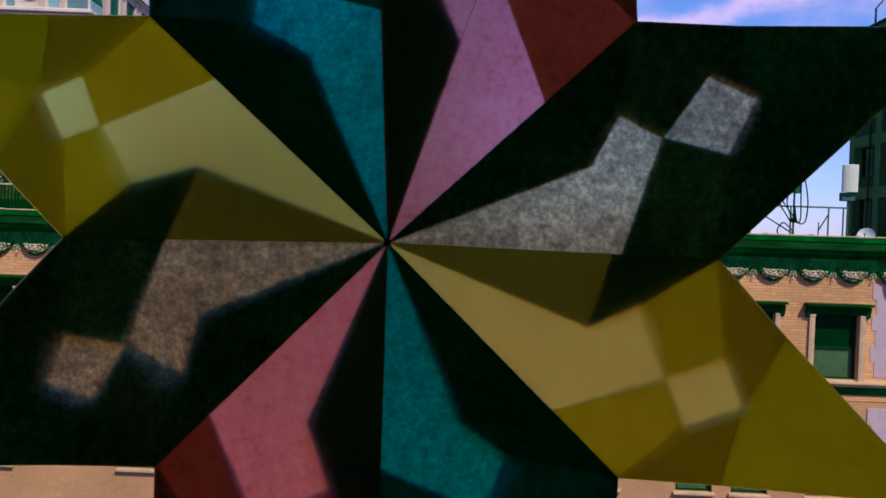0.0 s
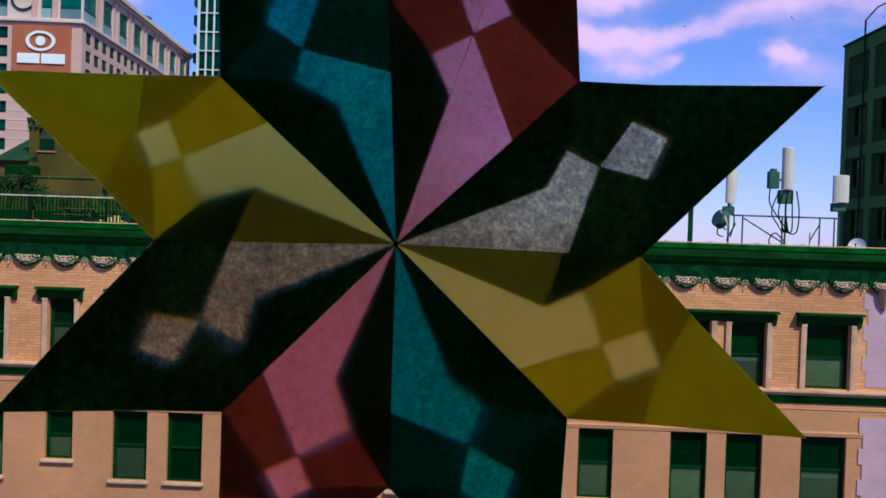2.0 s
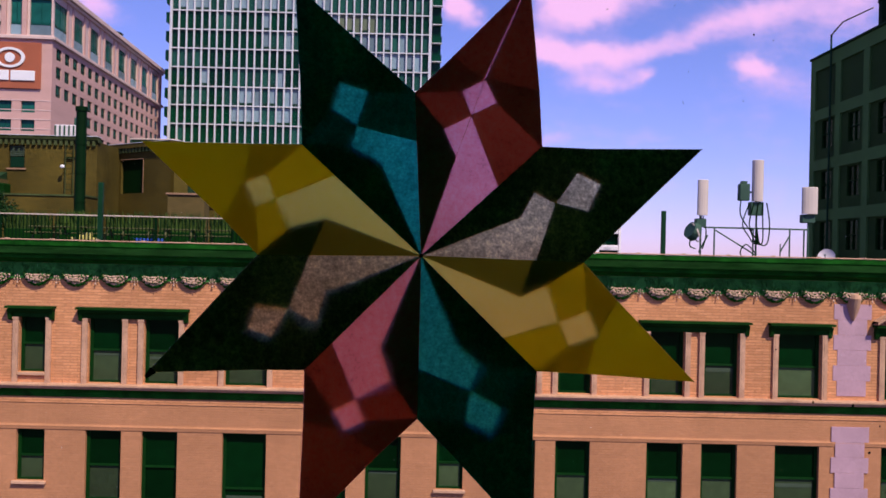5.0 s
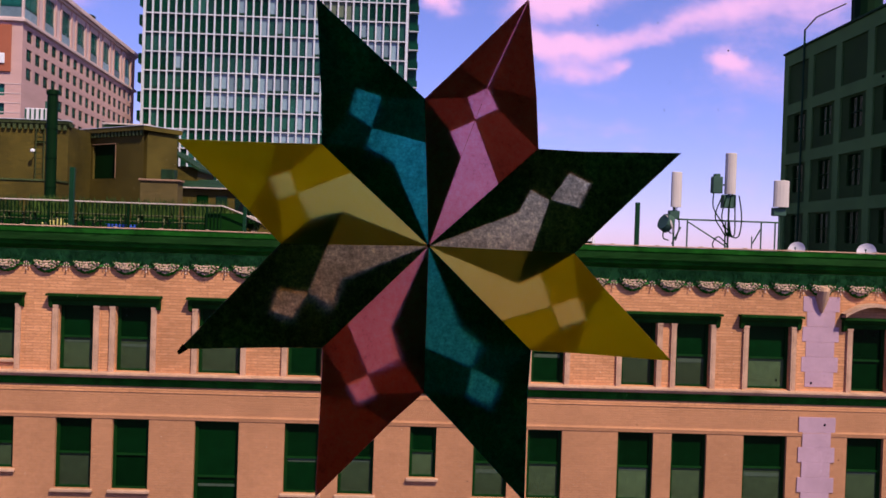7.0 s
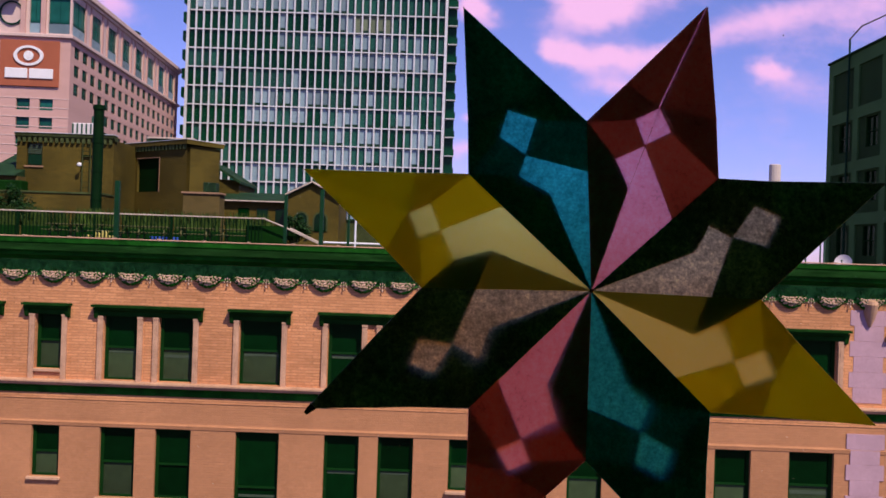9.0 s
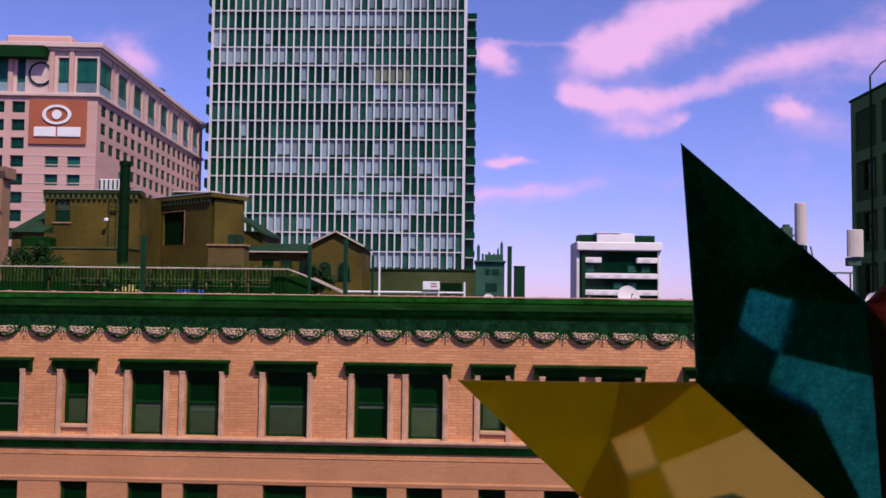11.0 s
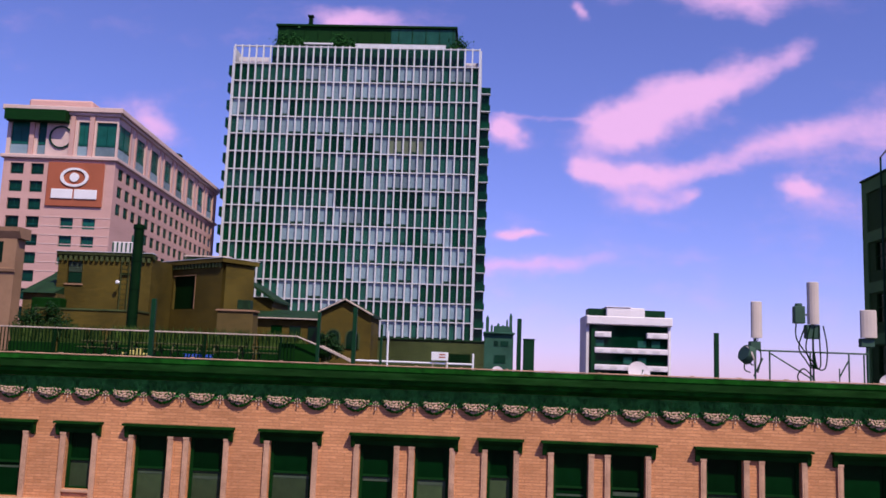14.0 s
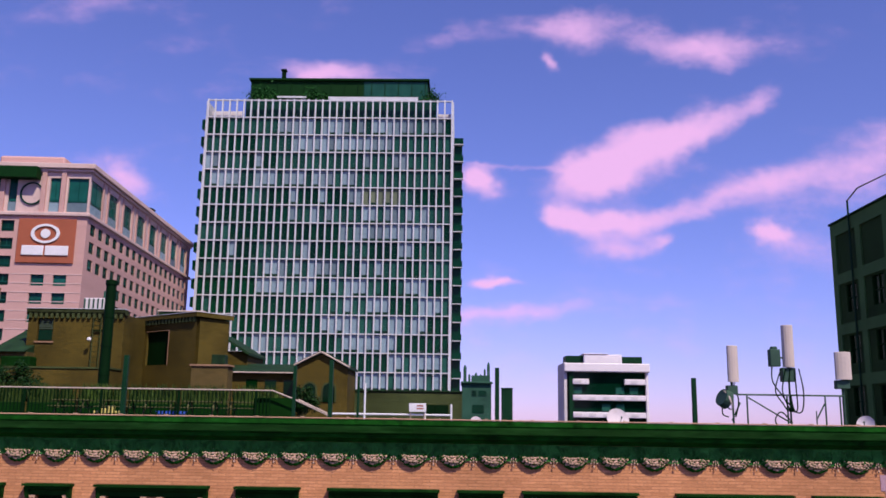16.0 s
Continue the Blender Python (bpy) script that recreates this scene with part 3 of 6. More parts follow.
# ---------------------------------------------------------------- the building across the street
def make_facade():
    b = thing("apartment_building", (0, FY, 0), "buff brick apartment building with a green copper cornice and garlands", "building")
    U = lambda u: u * FY
    Z = lambda v: EYE + v * FY
    top1, bot1, top2, bot2 = Z(-0.0875), Z(-0.1622), Z(-0.2170), Z(-0.2975)
    bays = [  # window spans, hood span
        ("pair", [(-0.626, -0.588), (-0.563, -0.5245)], (-0.640, -0.509)),
        ("narrow", [(-0.4735, -0.4430)], (-0.4868, -0.4320)),
        ("pair", [(-0.3945, -0.3555), (-0.3303, -0.2910)], (-0.4066, -0.2788)),
        ("single", [(-0.2375, -0.1890)], (-0.2503, -0.1773)),
        ("pair", [(-0.1352, -0.0967), (-0.0730, -0.0340)], (-0.1468, -0.0226)),
        ("narrow", [(0.0089, 0.0377)], (-0.0032, 0.0490)),
        ("pair", [(0.0828, 0.1206), (0.1456, 0.1836)], (0.0684, 0.1963)),
        ("pair", [(0.2508, 0.2906), (0.3140, 0.3535)], (0.2370, 0.3652)),
        ("single", [(0.3990, 0.4485)], (0.3862, 0.4610)),
        ("arched", [(0.5221, 0.5640)], (0.5075, 0.5790)),
        ("pair", [(0.620, 0.660), (0.685, 0.725)], (0.607, 0.738)),
    ]
    holes = []
    spans = []
    for kind, ws, hood in bays:
        for a, c in ws:
            lo = bot1 + (0.28 if kind == "narrow" else 0)
            holes.append((U(a), U(c), lo, top1))
            spans.append((kind, U(a), U(c), lo, top1, 1))
            lo2 = Z(-0.2760) if kind == "narrow" else (bot2 - 1.1 if kind == "single" and a < 0 else bot2)
            holes.append((U(a) - 0.03, U(c) + 0.02, lo2, top2))
            spans.append((kind, U(a) - 0.03, U(c) + 0.02, lo2, top2, 2))
    X0, X1 = -21.0, 21.0
    up = [h for h in holes if h[3] > Z(-0.2)]
    down = [h for h in holes if h[3] < Z(-0.2)]
    part("upper_wall", pierced(NB(), X0, X1, Z(-0.186), Z(-0.024), 0, 0.28, up), M["brick"], b, "buff brick wall")
    part("lower_wall", pierced(NB(), X0, X1, 0.0, Z(-0.186), 0.02, 0.28, down), M["brick_low"], b, "smoother buff brick wall")
    part("body", box(NB(), X0, X1, 0.75, 22.0, 0, Z(-0.012)), M["roof_tar"], b, "dark tarred roof and core")
    # cornice
    cp = [(0.0, Z(-0.0255)), (-0.12, Z(-0.0255)), (-0.2, Z(-0.0225)), (-0.40, Z(-0.0205)), (-0.42, Z(-0.0165)), (-0.50, Z(-0.0160)), (-0.54, Z(-0.0085)),
          (-0.60, Z(-0.0060)), (-0.62, Z(-0.0005)), (0.70, Z(-0.0005)), (0.70, Z(-0.0255))]
    part("cornice", profile(NB(), cp, X0, X1), M["copper"], b, "dark verdigris copper cornice")
    part("gutter_band", profile(NB(), [(-0.49, Z(-0.0152)), (-0.53, Z(-0.0148)), (-0.60, Z(-0.0075)), (-0.50, Z(-0.0075))], X0, X1), M["copper_pale"], b, "paler weathered copper band")
    part("coping", bevelled(box(NB(), X0, X1, -0.64, -0.42, Z(-0.0003), Z(-0.0003) + 0.035), 0.01), M["stone"], b, "thin pale roof edge")
    fr = NB()
    profile(fr, [(0.0, Z(-0.0440)), (-0.05, Z(-0.0440)), (-0.09, Z(-0.030)), (-0.1, Z(-0.0258)), (0.0, Z(-0.0258))], X0, X1)
    part("frieze", fr, M["copper_frieze"], b, "dark leafy frieze band")
    # coping joints
    jm = None
    for k in range(32):
        m = Matrix.Translation((X0 + 0.6 + 1.32 * k, -0.52, Z(-0.0003) + 0.038))
        jm = part("coping_joint", bevelled(box(NB(), -0.03, 0.03, -0.125, 0.10, -0.002, 0.02), 0.006), M["terracotta"], b, at=m) if jm is None else again(jm, b, m)

    # garlands and leaf clumps
    step = 0.0446 * FY
    g = r = p = None
    for k in range(-5, 31):
        x = U(-0.543) + step * k
        if not X0 + 0.6 < x < X1 - 0.6:
            continue
        if g is None:
            gm = NB()
            rr = random.Random(3)
            hang = lambda s: 0.09 - 0.17 * (1 - s * s)
            for row in range(4):
                for i in range(11):
                    s = -1 + 2 * (i + 0.5 + 0.25 * (row % 2)) / 11.5
                    sag = 1 - s * s
                    thick = 0.03 + 0.08 * sag
                    f = (row - 1.5) / 1.5
                    if row in (0, 3) and sag < 0.3:
                        continue
                    ball(gm, (s * 0.40 + rr.uniform(-.02, .02), -0.10 - 0.07 * sag * (1 - f * f) - rr.uniform(0, .02), hang(s) + thick * f + rr.uniform(-.02, .02)),
                         0.023 + 0.012 * sag + rr.uniform(0, .012), (1.15, 0.9, 0.95))
            fruit = len(gm.faces)
            for i in range(36):
                s = rr.uniform(-0.95, 0.95)
                sag = 1 - s * s
                ball(gm, (s * 0.39, -0.145 - 0.06 * sag * rr.random(), hang(s) + (0.02 + 0.085 * sag) * rr.uniform(-1, 1)), rr.uniform(0.014, 0.026), (1.7, 1.0, 0.6), turn=rr.uniform(0, 3))
            for k2, f2 in enumerate(gm.faces):
                f2.material_index = 1 if k2 >= fruit else 0
            g = part("garland", gm, [M["terracotta"], M["copper"]], b, "carved terracotta fruit garland", at=Matrix.Translation((x, 0, Z(-0.0415))))
            # leaf backing hung low in dark green, also painting the shade under the fruit
            lm = NB()
            for i in range(8):
                s = -1 + 2 * i / 7
                sag = 1 - s * s
                ball(lm, (s * 0.40, -0.06, hang(s) - 0.03 - 0.09 * sag), 0.065 + 0.045 * sag, (1.25, 0.6, 0.95))
            part("leaf_backing", lm, M["copper"], g, "dark leaf backing that also paints the garland's shade")
            rm = NB()
            for i in range(46):
                a = rr.uniform(0.9, 2.2)
                ball(rm, (rr.uniform(-.54, .54), -0.085, rr.uniform(-0.16, 0.20)), rr.uniform(.035, .065), (1.7, 0.9, 0.5), turn=a)
            r = part("leaf_clump", rm, M["copper_frieze"], b, "embossed copper leaves", at=Matrix.Translation((x, 0, Z(-0.0345))))
            pm = NB()
            for dx, dz in ((-0.06, 0.03), (0.06, 0.03), (-0.085, -0.05), (0.085, -0.05), (0, 0.06), (0, -0.03)):
                ball(pm, (dx, -0.08, dz), 0.026, (0.8, 0.6, 1.4))
            ball(pm, (0, -0.08, -0.15), 0.034, (0.9, 0.6, 1.2))
            tube(pm, (0, -0.06, 0.02), (0, -0.06, -0.14), 0.012, seg=5)
            p = part("pendant", pm, M["terracotta"], b, "carved ribbon pendant", at=Matrix.Translation((x + step / 2, 0, Z(-0.0430))))
        else:
            again(g, b, Matrix.Translation((x, 0, Z(-0.0415))))
            again(r, b, Matrix.Translation((x, 0, Z(-0.0345))))
            again(p, b, Matrix.Translation((x + step / 2, 0, Z(-0.0430))))

    # windows, one by one
    pick = random.Random(11)
    for kind, a, c, z0, z1, row in spans:
        w, h = c - a, z1 - z0
        wn = part("window", NB(), M["frame_green"], b, "double-hung sash window with a dark green frame")
        wn.matrix_basis = Matrix.Translation(((a + c) / 2, 0.16, z0))
        fm = NB()
        t = 0.055
        for d in ((-w / 2, -w / 2 + t, -0.02, 0.07, 0, h), (w / 2 - t, w / 2, -0.02, 0.07, 0, h), (-w / 2 + t, w / 2 - t, -0.02, 0.07, h - t, h), (-w / 2 + t, w / 2 - t, -0.02, 0.07, 0, t)):
            box(fm, *d)
        part("window_frame", fm, M["frame_green"], wn)
        mid = h * (0.5 + pick.uniform(-0.03, 0.03))
        sm = NB()
        s2 = 0.035
        for d in ((-w / 2 + t, w / 2 - t, -0.005, 0.045, mid - 0.03, mid + 0.03), (-w / 2 + t, -w / 2 + t + s2, 0, 0.045, t, h - t), (w / 2 - t - s2, w / 2 - t, 0, 0.045, t, h - t)):
            box(sm, *d)
        part("sash", sm, M["frame_green"], wn)
        part("upper_pane", box(NB(), -w / 2 + t, w / 2 - t, 0.05, 0.056, mid, h - t), M["pane"], wn)
        # most lower panes are a paler, matt grey-green
        pale_low = pick.random() < 0.72
        part("lower_pane", box(NB(), -w / 2 + t, w / 2 - t, 0.052, 0.058, t, mid), M["screen" if pale_low else "pane"], wn, "paler matt grey-green lower pane" if pale_low else "")
        if kind != "narrow" and pick.random() < 0.6:
            zz = mid - 0.12 - pick.uniform(0, 0.22)
            part("blind_edge", box(NB(), -w / 2 + t + 0.05, w / 2 - t - 0.05, 0.044, 0.05, zz, zz + pick.uniform(0.05, 0.12)), M["blind"], wn, "pale blind edge behind the glass")
        if row == 1:
            for s, e in ((a - 0.17, a - 0.015), (c + 0.015, c + 0.17)):
                j = NB()
                box(j, s, e, -0.075, 0, Z(-0.1640), z1 + 0.1)
                box(j, s - 0.012, e + 0.012, -0.09, 0.002, z1 - 0.09, z1 - 0.02)
                box(j, s + 0.05, e - 0.05, -0.085, 0.001, Z(-0.1640) + 0.1, z1 - 0.15)
                part("jamb", j, M["stone"], b, "pink stone window jamb")
            if kind == "narrow":
                part("sill", bevelled(box(NB(), a - 0.01, c + 0.01, -0.09, 0.2, z0 - 0.09, z0 - 0.003), 0.01), M["stone"], b, "pink stone sill")
        else:
            part("sill", bevelled(box(NB(), a - 0.08, c + 0.08, -0.09, 0.2, z0 - 0.09, z0 - 0.003), 0.01), M["stone"], b, "pink stone sill")
    for kind, ws, (a, c) in bays:
        a, c = U(a), U(c)
        zt = Z(-0.0768)
        hm = NB()
        e = 0.10
        pts = [(0.0, zt - 0.30), (-0.09, zt - 0.30), (-0.11, zt - 0.17), (-0.19, zt - 0.12), (-0.22, zt - 0.03), (-0.24, zt), (0.0, zt)]
        profile(hm, pts, a + e, c - e)
        box(hm, a, c, -0.27, 0.0, zt - 0.035, zt + 0.03)
        profile(hm, [(0, zt - 0.40), (-0.10, zt - 0.36), (-0.2, zt - 0.06), (0, zt - 0.06)], a + e * 0.4, a + e * 1.6)
        profile(hm, [(0, zt - 0.40), (-0.10, zt - 0.36), (-0.2, zt - 0.06), (0, zt - 0.06)], c - e * 1.6, c - e * 0.4)
        part("window_hood", hm, M["hood"], b, "projecting dark copper window hood")
        if kind == "arched":
            am = NB()
            n = 10
            prev = None
            for i in range(n + 1):
                s = -1 + 2 * i / n
                x, z = (a + c) / 2 + s * (c - a) / 2, zt + 0.05 + 0.34 * (1 - s * s)
                if prev:
                    (xp, zp) = prev
                    v = [am.verts.new(q) for q in ((xp, -0.34, zp), (x, -0.34, z), (x, -0.34, z + 0.1), (xp, -0.34, zp + 0.1),
                                                   (xp, 0, zp), (x, 0, z), (x, 0, z + 0.1), (xp, 0, zp + 0.1))]
                    for f in ((0, 1, 2, 3), (4, 7, 6, 5), (0, 4, 5, 1), (3, 2, 6, 7)):
                        am.faces.new([v[k] for k in f])
                prev = (x, z)
            part("arched_pediment", am, M["stone"], b, "curved stone pediment over the hood")
    # sill course, the dark green strip that paints its shade beneath it, and the lintel course
    part("sill_course", profile(NB(), [(0, Z(-0.1700)), (-0.20, Z(-0.1690)), (-0.27, Z(-0.1655)), (-0.27, Z(-0.1638)), (0, Z(-0.1630))], X0, X1), M["stone"], b, "pale stone sill course")
    part("belt_band", profile(NB(), [(0.02, Z(-0.1790)), (-0.02, Z(-0.1790)), (-0.03, Z(-0.1735)), (-0.06, Z(-0.1702)), (0.02, Z(-0.1702))], X0, X1), M["copper"], b, "dark green strip painted as shade under the sill course")
    part("lintel_course", profile(NB(), [(0.02, Z(-0.2165)), (0.0, Z(-0.2165)), (-0.015, Z(-0.2125)), (0.02, Z(-0.2105))], X0, X1), M["brick_low"], b, "low brick lintel course")
    # toothed stone quoins and the console over them
    blk = None
    z = Z(-0.052)
    k = 0
    while z > 6.0:
        wide = k % 2 == 0
        h = 0.46
        a, c = (0.4625, 0.5060) if wide else (0.4672, 0.5010)
        if not (Z(-0.190) < z - h / 2 < Z(-0.160)):
            part("quoin", bevelled(box(NB(), U(a), U(c), -0.014, 0.019, z - h, z - 0.004), 0.004), M["quoin"], b, "lilac-pink stone quoin")
        z -= h
        k += 1
    # a tapered shield, rounded towards the street
    cm, rings = NB(), []
    for dz, w, d in ((-0.80, 0.03, 0.10), (-0.62, 0.11, 0.17), (-0.38, 0.19, 0.26), (-0.14, 0.21, 0.33), (-0.03, 0.17, 0.28), (0.0, 0.12, 0.20)):
        rings.append([cm.verts.new((U(0.484) + w * math.cos(math.pi * q / 8), -d * math.sin(math.pi * q / 8), Z(-0.0400) + dz)) for q in range(9)])
    for lo, hi in zip(rings, rings[1:]):
        for q in range(8):
            cm.faces.new((lo[q], lo[q + 1], hi[q + 1], hi[q]))
    cm.faces.new(rings[0][::-1])
    cm.faces.new(rings[-1])
    part("console", cm, M["stone"], b, "tapered stone console shield")
    return b


make_facade()


# ---------------------------------------------------------------- on the roof across
def make_post(u, v, depth, w, label):
    p = uv(u, v, depth)
    t = thing("roof_post", (p.x, p.y, EYE - 0.31), label, "post", "posts on the roof")
    h = p.z - EYE + 0.31
    part("shaft", bevelled(box(NB(), -w / 2, w / 2, -w / 2, w / 2, 0.03, h), 0.012), M["green_post"], t)
    part("base_plate", bevelled(box(NB(), -w, w, -w, w, 0.0, 0.03), 0.006), M["green_post"], t)
    return t


make_post(0.2625, 0.0507, 31.0, 0.15, "dark green steel post on the roof")
make_post(0.0408, 0.0592, 33.0, 0.16, "tall dark green steel post on the roof")
make_post(-0.3845, 0.0679, 31.0, 0.16, "dark green steel post in front of the deck")
make_post(-0.1480, 0.0655, 32.0, 0.15, "dark green steel post near the deck stair")
make_post(-0.1895, 0.0585, 32.0, 0.12, "dark green steel post beside the deck stair")
make_post(-0.1165, 0.0475, 32.0, 0.09, "thin dark green steel post on the roof")
p = uv(0.052, 0.0360, 33.0)
t = thing("roof_flue", (p.x, p.y, EYE - 0.31), "broad dark metal flue box on the roof", "flue")
part("shaft", bevelled(box(NB(), -0.2, 0.2, -0.2, 0.2, 0, p.z - EYE + 0.28), 0.015), M["green_post"], t)
part("cap", bevelled(box(NB(), -0.22, 0.22, -0.22, 0.22, p.z - EYE + 0.283, p.z - EYE + 0.33), 0.01), M["green_post"], t)


def make_dish(u, v, depth, r, turn):
    p = uv(u, v, depth)
    t = thing("satellite_dish", Matrix.Translation((p.x, p.y, EYE - 0.31)), "round white satellite dish on a short mast", "satellite dish", "dishes on the roof")
    bm = NB()
    h = p.z - EYE + 0.31
    rings, seg = 5, 20
    loops = []
    for i in range(rings + 1):
        q = i / rings
        loops.append([Vector((r * q * math.cos(6.2832 * k / seg), -0.28 * r * q * q, r * q * math.sin(6.2832 * k / seg))) for k in range(seg)])
    for back in (0, 0.012):
        vs = [[bm.verts.new(c + Vector((0, back, 0))) for c in lp] for lp in loops[1:]]
        mid = bm.verts.new((0, back, 0))
        for k in range(seg):
            bm.faces.new((mid, vs[0][k], vs[0][(k + 1) % seg]))
            for i in range(rings - 1):
                bm.faces.new((vs[i][k], vs[i + 1][k], vs[i + 1][(k + 1) % seg], vs[i][(k + 1) % seg]))
    tilt = pose(0, 0, h, -22, 0, turn)
    part("reflector", bm, M["dish"], t, "white dish bowl", True, tilt)
    bm = NB()
    tube(bm, (0, 0, -r * 0.8), (0, -r * 0.95, -r * 0.1), 0.014)
    ball(bm, (0, -r * 0.95, -r * 0.08), 0.04)
    part("feed_arm", bm, M["radio"], t, "", False, tilt)
    part("mast", tube(NB(), (0, 0.06, 0), (0, 0.06, h), 0.03), M["rail_metal"], t)
    part("foot", box(NB(), -0.14, 0.14, -0.08, 0.2, 0, 0.02), M["rail_metal"], t)
    return t


make_dish(0.1752, 0.0020, 31.5, 0.42, 15)
make_dish(0.4520, 0.0015, 31.0, 0.30, -38)
make_dish(0.5350, 0.0015, 31.0, 0.33, -36)
make_dish(0.0170, -0.0022, 33.0, 0.22, 10)


def make_antennas():
    Y = 31.0
    z0 = EYE - 0.31
    a = thing("antenna_frame", (0, Y, z0), "roof frame of steel pipes that carries cell antennas", "antenna frame")
    X = lambda u: u * Y
    Zr = lambda v: v * Y + 0.31
    for u in (0.3214, 0.3662, 0.4085, 0.4250):
        part("upright", tube(NB(), (X(u), 0, 0), (X(u), 0, Zr(0.0330)), 0.03), M["radio"], a)
        part("foot", bevelled(box(NB(), X(u) - 0.12, X(u) + 0.12, -0.12, 0.12, 0, 0.03), 0.008), M["radio"], a)
    part("top_rail", tube(NB(), (X(0.3090), 0, Zr(0.0330)), (X(0.4290), 0, Zr(0.0330)), 0.03), M["radio"], a)
    for (u0, v0), (u1, v1) in (((0.3230, 0.0300), (0.3700, 0.0020)), ((0.3140, 0.0240), (0.3040, 0.0040)), ((0.3980, 0.0060), (0.4080, 0.0240))):
        part("brace", tube(NB(), (X(u0), 0.03, Zr(v0)), (X(u1), 0.03, Zr(v1)), 0.026), M["radio"], a)
    part("stub_post", tube(NB(), (X(0.3985), 0.05, 0), (X(0.3985), 0.05, Zr(0.0160)), 0.022), M["radio"], a)

    def panel(u, v0, v1, w, d, label, turn):
        t = thing("cell_antenna", Matrix.Translation((X(u), Y, z0)), label, "antenna", "cell antennas on the roof")
        h0, h1 = Zr(v0), Zr(v1)
        bm = NB()
        n = 14
        prof = [(w / 2 * math.cos(k * 6.2832 / n), d / 2 * math.sin(k * 6.2832 / n)) for k in range(n)]
        # a rounded, flat-backed radome
        prof = [(x, min(y, d * 0.28)) for x, y in prof]
        lo = [bm.verts.new((x, y - 0.12, h0)) for x, y in prof]
        hi = [bm.verts.new((x, y - 0.12, h1 - 0.02)) for x, y in prof]
        cap = [bm.verts.new((x * 0.92, y * 0.9 - 0.12, h1)) for x, y in prof]
        for p0, p1 in ((lo, hi), (hi, cap)):
            for k in range(n):
                bm.faces.new((p0[k], p0[(k + 1) % n], p1[(k + 1) % n], p1[k]))
        bm.faces.new(lo[::-1])
        bm.faces.new(cap)
        part("radome", bm, M["antenna"], t, "pale ribless plastic radome", at=pose(0, 0, 0, 0, 0, turn))
        part("mast", tube(NB(), (0, 0, 0), (0, 0, h1 - 0.3), 0.035), M["radio"], t)
        br = NB()
        for z in (h0 + 0.15, h1 - 0.45):
            box(br, -0.06, 0.06, -0.1, 0.04, z, z + 0.06)
        part("bracket", br, M["radio"], t)
        cb = NB()
        for k in range(5):
            q = -0.08 + 0.04 * k
            tube(cb, (q, -0.1, h0 + 0.01), (q * 0.6, -0.04, h0 - 0.28), 0.011, seg=6)
        part("connectors", cb, M["black_iron"], t, "black cable connectors")
        return t, h0

    def cable(t, pts, name="cable"):
        cu = NB()
        pts = [Vector(p) for p in pts]
        fine = []
        for i in range(len(pts) - 1):
            p0, p1, p2, p3 = pts[max(i - 1, 0)], pts[i], pts[i + 1], pts[min(i + 2, len(pts) - 1)]
            for s in range(5):
                q = s / 5
                fine.append(0.5 * ((2 * p1) + (p2 - p0) * q + (2 * p0 - 5 * p1 + 4 * p2 - p3) * q * q + (3 * p1 - p0 - 3 * p2 + p3) * q ** 3))
        fine.append(pts[-1])
        for p0, p1 in zip(fine, fine[1:]):
            tube(cu, p0, p1, 0.024, seg=5)
        part(name, cu, M["black_iron"], t, "black drooping cable")

    # first: panel and a drum dish below it
    t, h0 = panel(0.3055, 0.0467, 0.0874, 0.40, 0.24, "pale cell antenna panel over a small drum dish", 8)
    part("radio_box", bevelled(box(NB(), -0.2, 0.16, -0.14, 0.14, h0 - 0.42, h0 - 0.12), 0.02), M["radio"], t)
    part("drum_dish", tube(NB(), (-0.2, -0.02, h0 - 0.62), (-0.42, -0.10, h0 - 0.52), 0.34, 0.30, 16), M["radio"], t, "grey drum dish")
    bm = NB()
    bmesh.ops.create_cone(bm, cap_ends=False, segments=20, radius1=0.36, radius2=0.36, depth=0.06, matrix=pose(-0.19, -0.02, h0 - 0.62, 0, 70, 0))
    part("dish_rim", bm, M["antenna"], t, "pale rim")
    part("foot_block", bevelled(box(NB(), -0.14, 0.14, -0.14, 0.14, 0.001, 0.26), 0.02), M["antenna"], t, "pale footing block")
    cable(t, [(-0.1, -0.1, h0 - 0.3), (-0.36, -0.12, h0 - 0.75), (-0.4, -0.1, h0 - 1.1), (-0.2, -0.1, h0 - 1.2)])
    cable(t, [(0.1, -0.1, h0 - 0.2), (0.16, -0.12, h0 - 0.7), (0.05, -0.1, h0 - 1.2)])
    # second: taller, with radio boxes and loops of cable
    t, h0 = panel(0.3695, 0.0640, 0.1114, 0.40, 0.30, "tall pale cell antenna with radio boxes and looped cables", -10)
    part("radio_box", bevelled(box(NB(), -0.66, -0.30, -0.16, 0.12, h0 + 0.02, h0 + 0.62), 0.02), M["radio"], t, "grey radio unit")
    part("radio_lid", bevelled(box(NB(), -0.58, -0.38, -0.12, 0.1, h0 + 0.622, h0 + 0.72), 0.02), M["radio"], t)
    part("arm", box(NB(), -0.42, -0.03, -0.03, 0.03, h0 + 0.3, h0 + 0.36), M["radio"], t)
    part("lower_radio", bevelled(box(NB(), -0.26, 0.2, -0.16, 0.16, h0 - 0.5, h0 - 0.02), 0.02), M["radio"], t, "dark radio unit")
    for k in range(5):
        s = -0.3 + 0.15 * k
